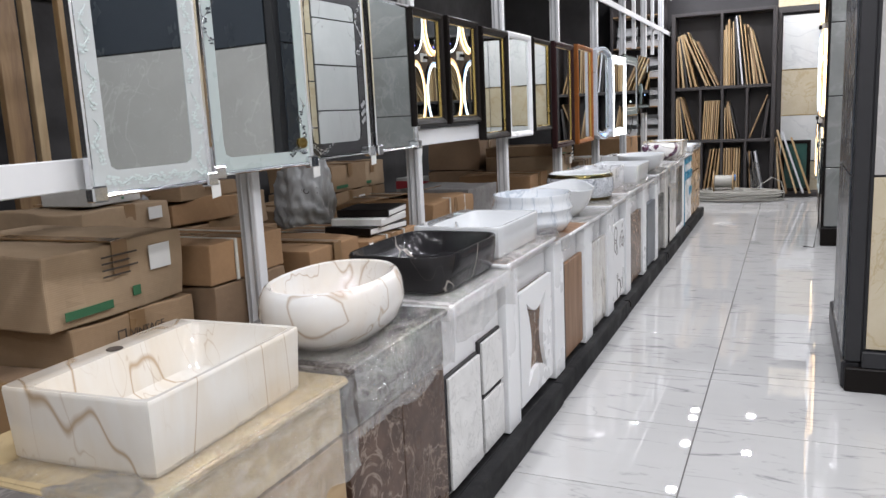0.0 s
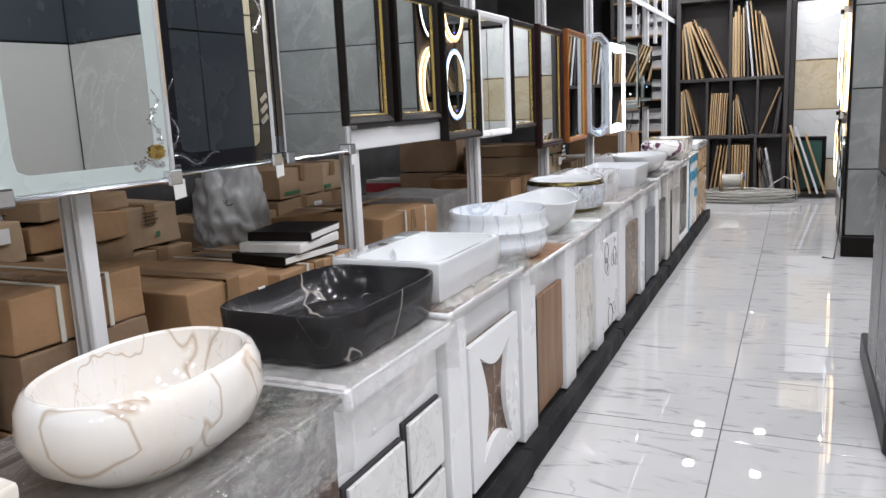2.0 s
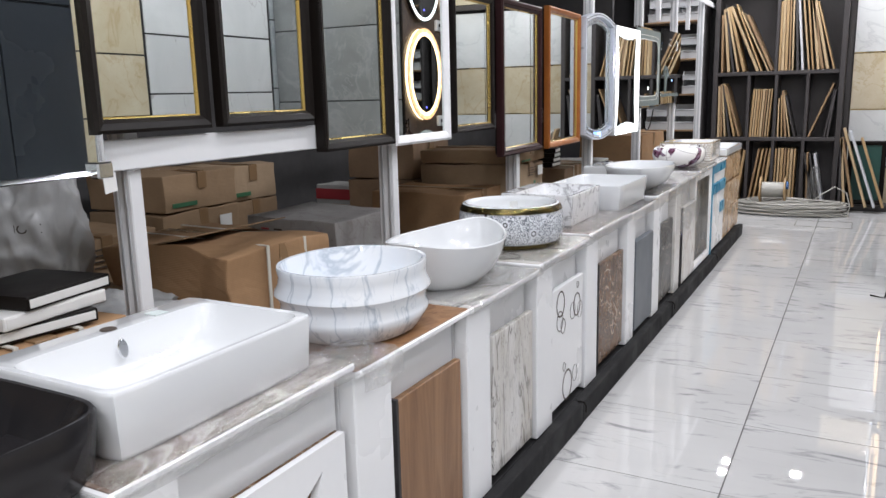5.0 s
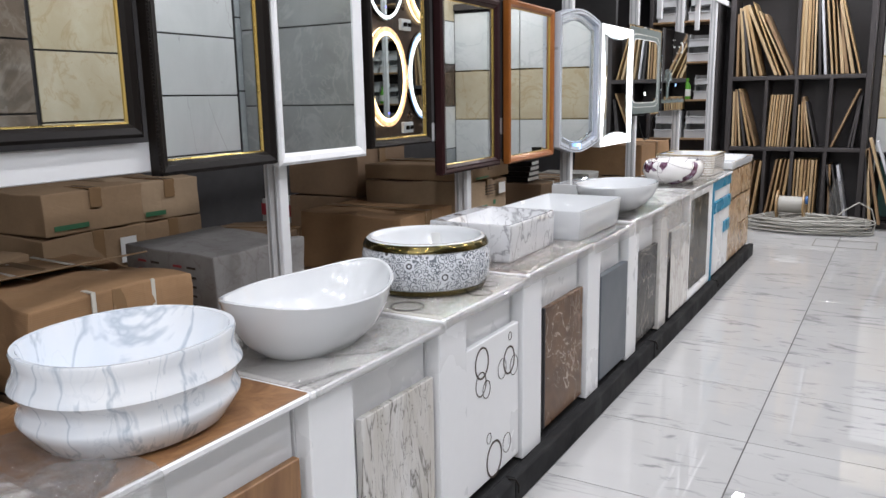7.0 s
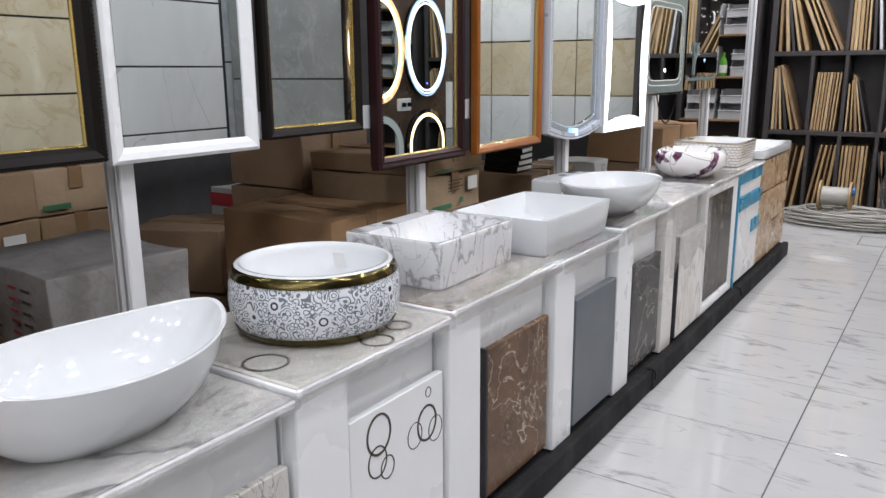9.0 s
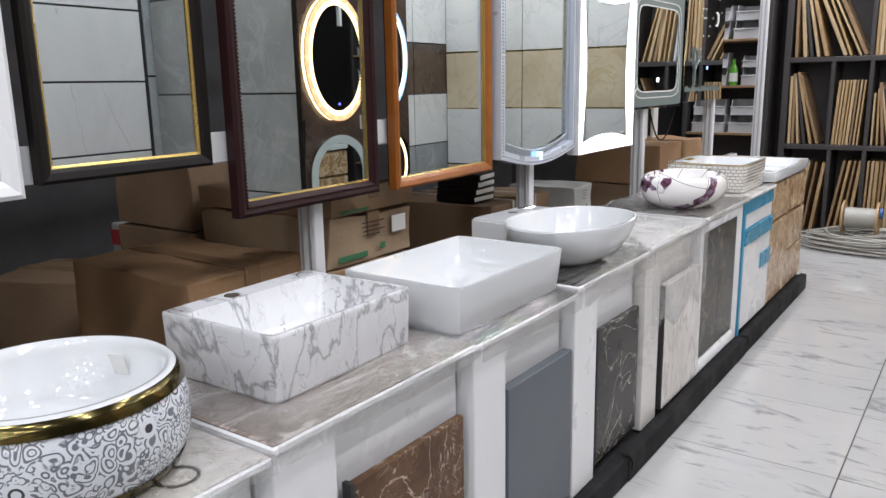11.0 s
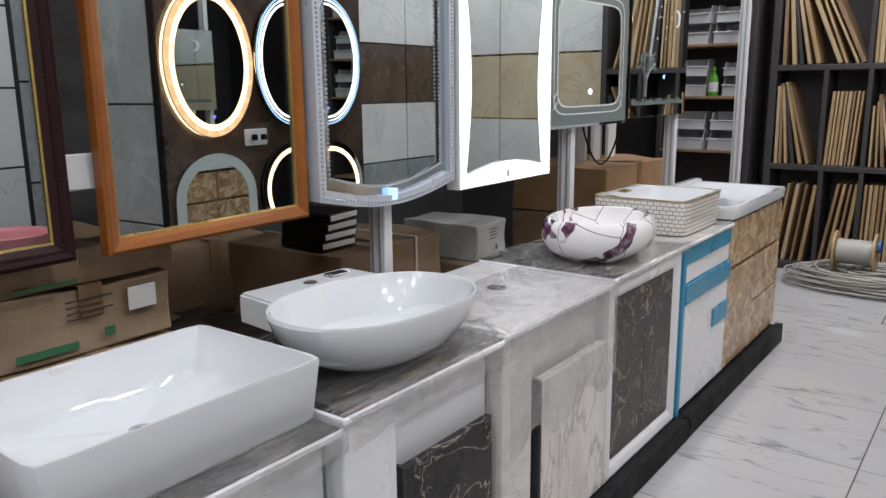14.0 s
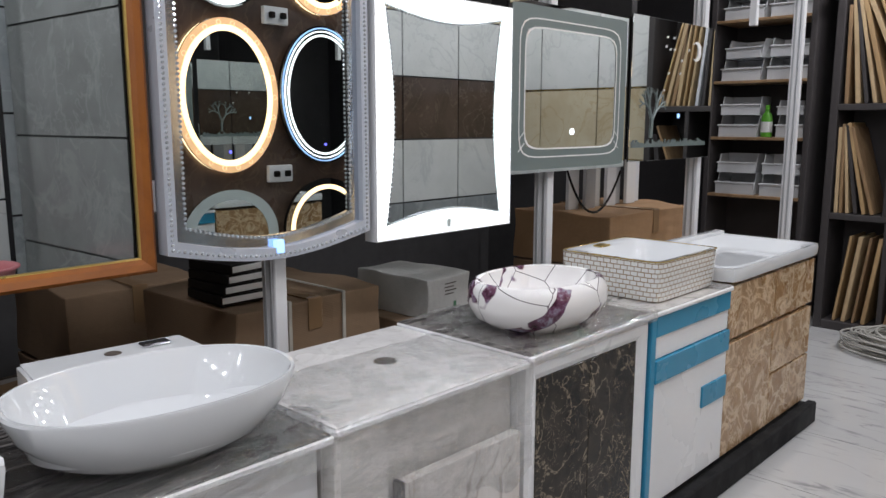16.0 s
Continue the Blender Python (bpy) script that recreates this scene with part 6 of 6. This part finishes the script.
rnd = random.Random(11)
P = PLANKS
top_row = [(-1.43, -1.445, 0.62, P[2]), (-1.36, -1.425, 0.68, P[1]), (-1.31, -1.41, 0.66, PLW[1]), (-1.26, -1.4, 0.7, P[1]), (-1.2, -1.38, 0.72, P[0]), (-1.06, -1.36, 0.76, P[1]), (-1.02, -1.31, 0.78, P[0]), (-0.95, -1.25, 0.7, P[1]), (-0.91, -1.19, 0.66, P[2])]
top_row += [(-0.84, -0.845, 0.72, P[0]), (-0.81, -0.82, 0.78, P[1]), (-0.775, -0.79, 0.85, P[0]), (-0.74, -0.76, 0.74, P[2]), (-0.71, -0.735, 0.82, P[1]), (-0.66, -0.715, 0.86, PLW[1]), (-0.61, -0.7, 0.9, PLW[0]), (-0.55, -0.66, 0.9, P[1]), (-0.51, -0.6, 0.78, P[0]), (-0.46, -0.55, 0.74, P[1]), (-0.42, -0.56, 0.78, P[2]), (-0.37, -0.53, 0.74, P[1]), (-0.31, -0.5, 0.72, P[0])]
for a, b, ln, mt in top_row:
    sample_plank(a, b, 1.497, ln, mt, rnd.choice((0.016, 0.022, 0.028)))
mid = [(-1.44, -1.45, 0.56, P[1]), (-1.41, -1.43, 0.58, P[2]), (-1.37, -1.42, 0.57, P[1]), (-1.32, -1.41, 0.58, PLW[1]), (-1.27, -1.4, 0.6, P[0]), (-1.22, -1.38, 0.58, P[2])]
mid += [(-1.105 + 0.026 * k, -1.1 + 0.026 * k + 0.02, 0.52, P[(0, 1, 0, 0, 1, 2, 1, 0)[k]]) for k in range(8)]
mid += [(-0.82, -0.825, 0.42, P[1]), (-0.78, -0.8, 0.45, P[0]), (-0.74, -0.79, 0.5, P[2]), (-0.7, -0.78, 0.48, P[1]), (-0.65, -0.76, 0.46, PLW[1]), (-0.515, -0.3, 0.6, P[2]), (-0.36, -0.29, 0.5, PLW[1]), (-0.33, -0.28, 0.5, PLW[1])]
for a, b, ln, mt in mid:
    sample_plank(a, b, 0.787, ln, mt, rnd.choice((0.014, 0.018, 0.022)))
low = [(-1.4 + 0.06 * k, -1.4 + 0.06 * k + 0.07, 0.58, P[k % 3]) for k in range(4)]
low += [(-1.09 + 0.05 * k, -1.09 + 0.05 * k + 0.09 - 0.01 * k, 0.6, P[(2, 0, 2, 0)[k % 4]]) for k in range(4)]
low += [(-0.83 + 0.032 * k, -0.83 + 0.032 * k + 0.006, 0.6, P[(0, 3 - 2, 0, 2, 0, 1, 0)[k]]) for k in range(7)]
low += [(-0.54 + 0.05 * k, -0.54 + 0.05 * k + (-0.02 if k < 2 else -0.1), 0.56, (PLW[1], P[2], PLW[1], PLW[1], PLW[0])[k]) for k in range(5)]
for a, b, ln, mt in low:
    sample_plank(a, b, 0.062, ln, mt, rnd.choice((0.016, 0.02, 0.026)))
for k, (a, b, ln, mt) in enumerate(((-0.17, -0.185, 0.72, PLW[1]), (-0.12, -0.19, 0.72, P[1]), (-0.04, -0.18, 0.74, P[2]), (0.08, -0.17, 0.86, P[1]), (0.16, -0.11, 0.84, PLW[0]), (0.24, 0.0, 0.76, P[0]))):
    sample_plank(a, b, 0.06, ln, mt, 0.024, 11.6, 0.2, "long sample plank leaning against the end wall")
fr = holder("framed_board", 0.06, 11.9, 0.06, "dark-framed teal board leaning on the end wall", "picture frame")
part("frame", moved(rectring(0.36, 0.68, 0.045, 0.03), pose(0, 0, 0, 0, 0, -90)), EBONY, fr)
part("panel", slab(-0.14, 0.14, 0.002, 0.01, 0.04, 0.64, 0.001), plain("teal_panel", (0.03, 0.1, 0.085), 0.35), fr, "dull teal panel")
tr = structure("end_wall_frame", join(slab(-0.2, X1 - 0.02, 12.03, 12.098, 2.4, 2.47, 0.003), slab(-0.2, X1 - 0.02, 11.78, 12.098, 0.0, 0.06, 0.003), slab(-0.2, -0.15, 12.03, 12.098, 0.06, 2.4, 0.003)), SHELFP, "black frame round the end wall sample tiles", "frame")
for z0, z1, mt in ((0.06, 0.45, CREAMT), (0.46, 1.065, WHITET), (1.07, 1.66, CREAMT), (1.67, 2.37, WHITET)):
    for a, b in ((-0.14, 0.46), (0.465, 1.065), (1.07, X1 - 0.02)):
        tile_piece(wall_north, a + 0.003, b - 0.003, 12.06, 12.099, z0, z1 - 0.006, mt)
for z in (1.066, 1.664):
    part("gold_joint", slab(-0.14, X1 - 0.02, 12.058, 12.08, z - 0.004, z + 0.002, 0), GOLD, wall_north, "thin gold joint strip")
tiles_hi = tile_piece(wall_north, -0.2, X1 - 0.02, 12.06, 12.099, 2.48, 2.9, CREAMT)

# cable drum and coils
CABLE = plain("grey_white_cable", (0.46, 0.45, 0.41), 0.45, amount=0.25)
dr = holder("cable_drum", -0.8, 11.36, 0.25, "plywood cable drum wound with pale cable on a heap of coils", "cable drum")
PLY = PLANKS[0]
for x in (-0.12, 0.12):
    part("flange", moved(loft([superring(0.135, 0.135, z, 2, 0, 0, 40) for z in (-0.008, 0.008)]), pose(x, 0, 0, 0, 90, 0)), PLY, dr, "round plywood flange")
part("winding", moved(loft([superring(0.078 + 0.007 * (k % 2), 0.078 + 0.007 * (k % 2), -0.11 + 0.0075 * k, 2, 0, 0, 32) for k in range(30)]), pose(0, 0, 0, 0, 90, 0)), CABLE, dr, "tight pale cable winding", True)
part("blue_tape", moved(loft([superring(0.04, 0.04, z, 2, 0, 0, 24) for z in (0.0, 0.02)]), pose(0.13, 0, 0.05, 0, 90, 0)), plain("blue_tape", (0.05, 0.16, 0.42), 0.4), dr, "blue tape roll on the flange")
rnd = random.Random(3)
coil = holder("cable_coil", -0.66, 11.36, 0.0, "loose coils of grey-white cable heaped on the floor", "cable")
for k in range(46):
    rx, ry = (rnd.uniform(0.32, 0.56), rnd.uniform(0.17, 0.28)) if k % 3 else (rnd.uniform(0.14, 0.3), rnd.uniform(0.07, 0.16))
    ox, oy = rnd.uniform(-0.06, 0.06), rnd.uniform(-0.03, 0.03)
    lv = 0.008 + 0.0026 * k
    ph = rnd.uniform(0, 6)
    pts = [(ox + rx * math.cos(a) * (1 + 0.03 * math.sin(3 * a + ph)), oy + ry * math.sin(a), lv + 0.012 * (1 + math.sin(2 * a + ph)) * (k / 46)) for a in [math.tau * j / 40 for j in range(40)]]
    part("loop", tube(pts, 0.0065, 5, True), CABLE, coil, smooth=True)
part("loose_end", tube([(0.2, -0.1, 0.1), (0.33, -0.05, 0.22), (0.45, 0.0, 0.3), (0.56, 0.0, 0.24), (0.6, 0.0, 0.1), (0.58, -0.02, 0.01)], 0.0065, 6), CABLE, coil, smooth=True)
sack(-0.42, 11.62, 0.06, 0.06, 0.05, 0.42, FILM, "clear plastic bag standing by the cable drum", 9.0)
outline = part("floor_hatch", flatring([(-0.5, -0.19), (0.0, -0.19), (0.0, 0.19), (-0.5, 0.19)], [(-0.494, -0.184), (-0.006, -0.184), (-0.006, 0.184), (-0.494, 0.184)], 0, 0.001), INK)
outline.matrix_world = Matrix(((0, 1, 0, -0.02), (0, 0, 1, 10.75), (1, 0, 0, 0.0015), (0, 0, 0, 1)))
tagged(outline, "thin dark outline of a floor hatch", "hatch", kind="structure")

# shelves with white bins
bs = holder("bin_shelf", 0, 11.65, 0, "dark open shelf unit holding white plastic bins", "shelf")
for a, b in ((-2.34, -2.3), (-1.66, -1.62)):
    part("side", slab(a, b, 0, 0.36, 0, 2.75, 0.004), SHELFP, bs)
for z in (0.45, 0.87, 1.275, 1.665, 2.08, 2.5):
    part("shelf_board", slab(-2.3, -1.66, 0.0, 0.36, z - 0.02, z, 0.003), PLANKS[2], bs)
part("back", slab(-2.3, -1.66, 0.352, 0.36, 0, 2.75, 0), SHELFP, bs)
BINM = plain("white_bin_plastic", (0.6, 0.61, 0.62), 0.4, amount=0.25)


def bin_box(x, z, w=0.26, h=0.15, rz=0.0):
    """An open-fronted stacking bin: floor, back, two sloping sides and a low front lip."""
    th = holder("storage_bin", x, 11.68, z, "white plastic open-front stacking bin", "bin", "storage bins", rz=rz)
    bm = join(slab(-w / 2, w / 2, 0, 0.26, 0, 0.006, 0), slab(-w / 2, w / 2, 0.254, 0.26, 0.006, h, 0), slab(-w / 2, w / 2, 0.0, 0.006, 0.006, h * 0.55, 0))
    for s in (-1, 1):
        bm2 = slab(s * w / 2 - 0.003, s * w / 2 + 0.003, 0.0, 0.26, 0.0, h, 0)
        for v in bm2.verts:
            if v.co.y < 0.05 and v.co.z > h * 0.5:
                v.co.y += 0.06
        bm = join(bm, bm2)
    part("tray", bm, BINM, th)
    part("rim", slab(-w / 2 - 0.008, w / 2 + 0.008, -0.012, 0.004, h * 0.5, h * 0.58, 0.003), BINM, th)
    return th


for z in (0.87, 1.275, 1.665, 2.08):
    for x in (-2.12, -1.8):
        if (z, x) == (1.275, -1.8):
            bin_box(-1.76, z + 0.001, 0.18)
            bin_box(-1.76, z + 0.153, 0.17, 0.1, 4)
            continue
        bin_box(x, z + 0.001, 0.27, 0.15)
        bin_box(x + 0.01, z + 0.153, 0.26, 0.13, rnd.uniform(-8, 8))
bottle(-1.93, 11.72, 1.276, 0.22)
# Takes the same gloom in its colour as the storage back wall.
blackp = structure("storage_partition", slab(-3.5, -2.36, 10.6, 10.66, 0, CEIL, 0.002), DARKW, "partition behind the storage area coloured dark for lack of light", "wall")

# ---- floor tiles ----
TY, TX = 0.6, 1.2
mesh_tile = link_mesh("tile", slab(0.0022, TX - 0.0022, 0.0022, TY - 0.0022, -0.004, 0.0, 0.0012), FLOORT)
mesh_strip = link_mesh("tile", slab(0.0022, TX - 0.0022, 0.0022, 0.1 - 0.0022, -0.004, 0.0, 0.0012), FLOORT)
edges = []
y = 4.262 - 10 * TY
while y < 4.2:
    edges.append((y, TY))
    y += TY
edges.append((4.262, 0.1))
y = 4.365
while y < Y1 + 0.5:
    edges.append((y, TY))
    y += TY
for y, d in edges:
    for k in range(-3, 2):
        x = -0.328 + k * TX
        if x > X1 or x + TX < X0 - 0.9 or y + d < Y0 or y > Y1 - 0.02:
            continue
        ob = new("tile", mesh_tile if d == TY else mesh_strip)
        ob.parent = floor
        ob.location = (x, y, 0)
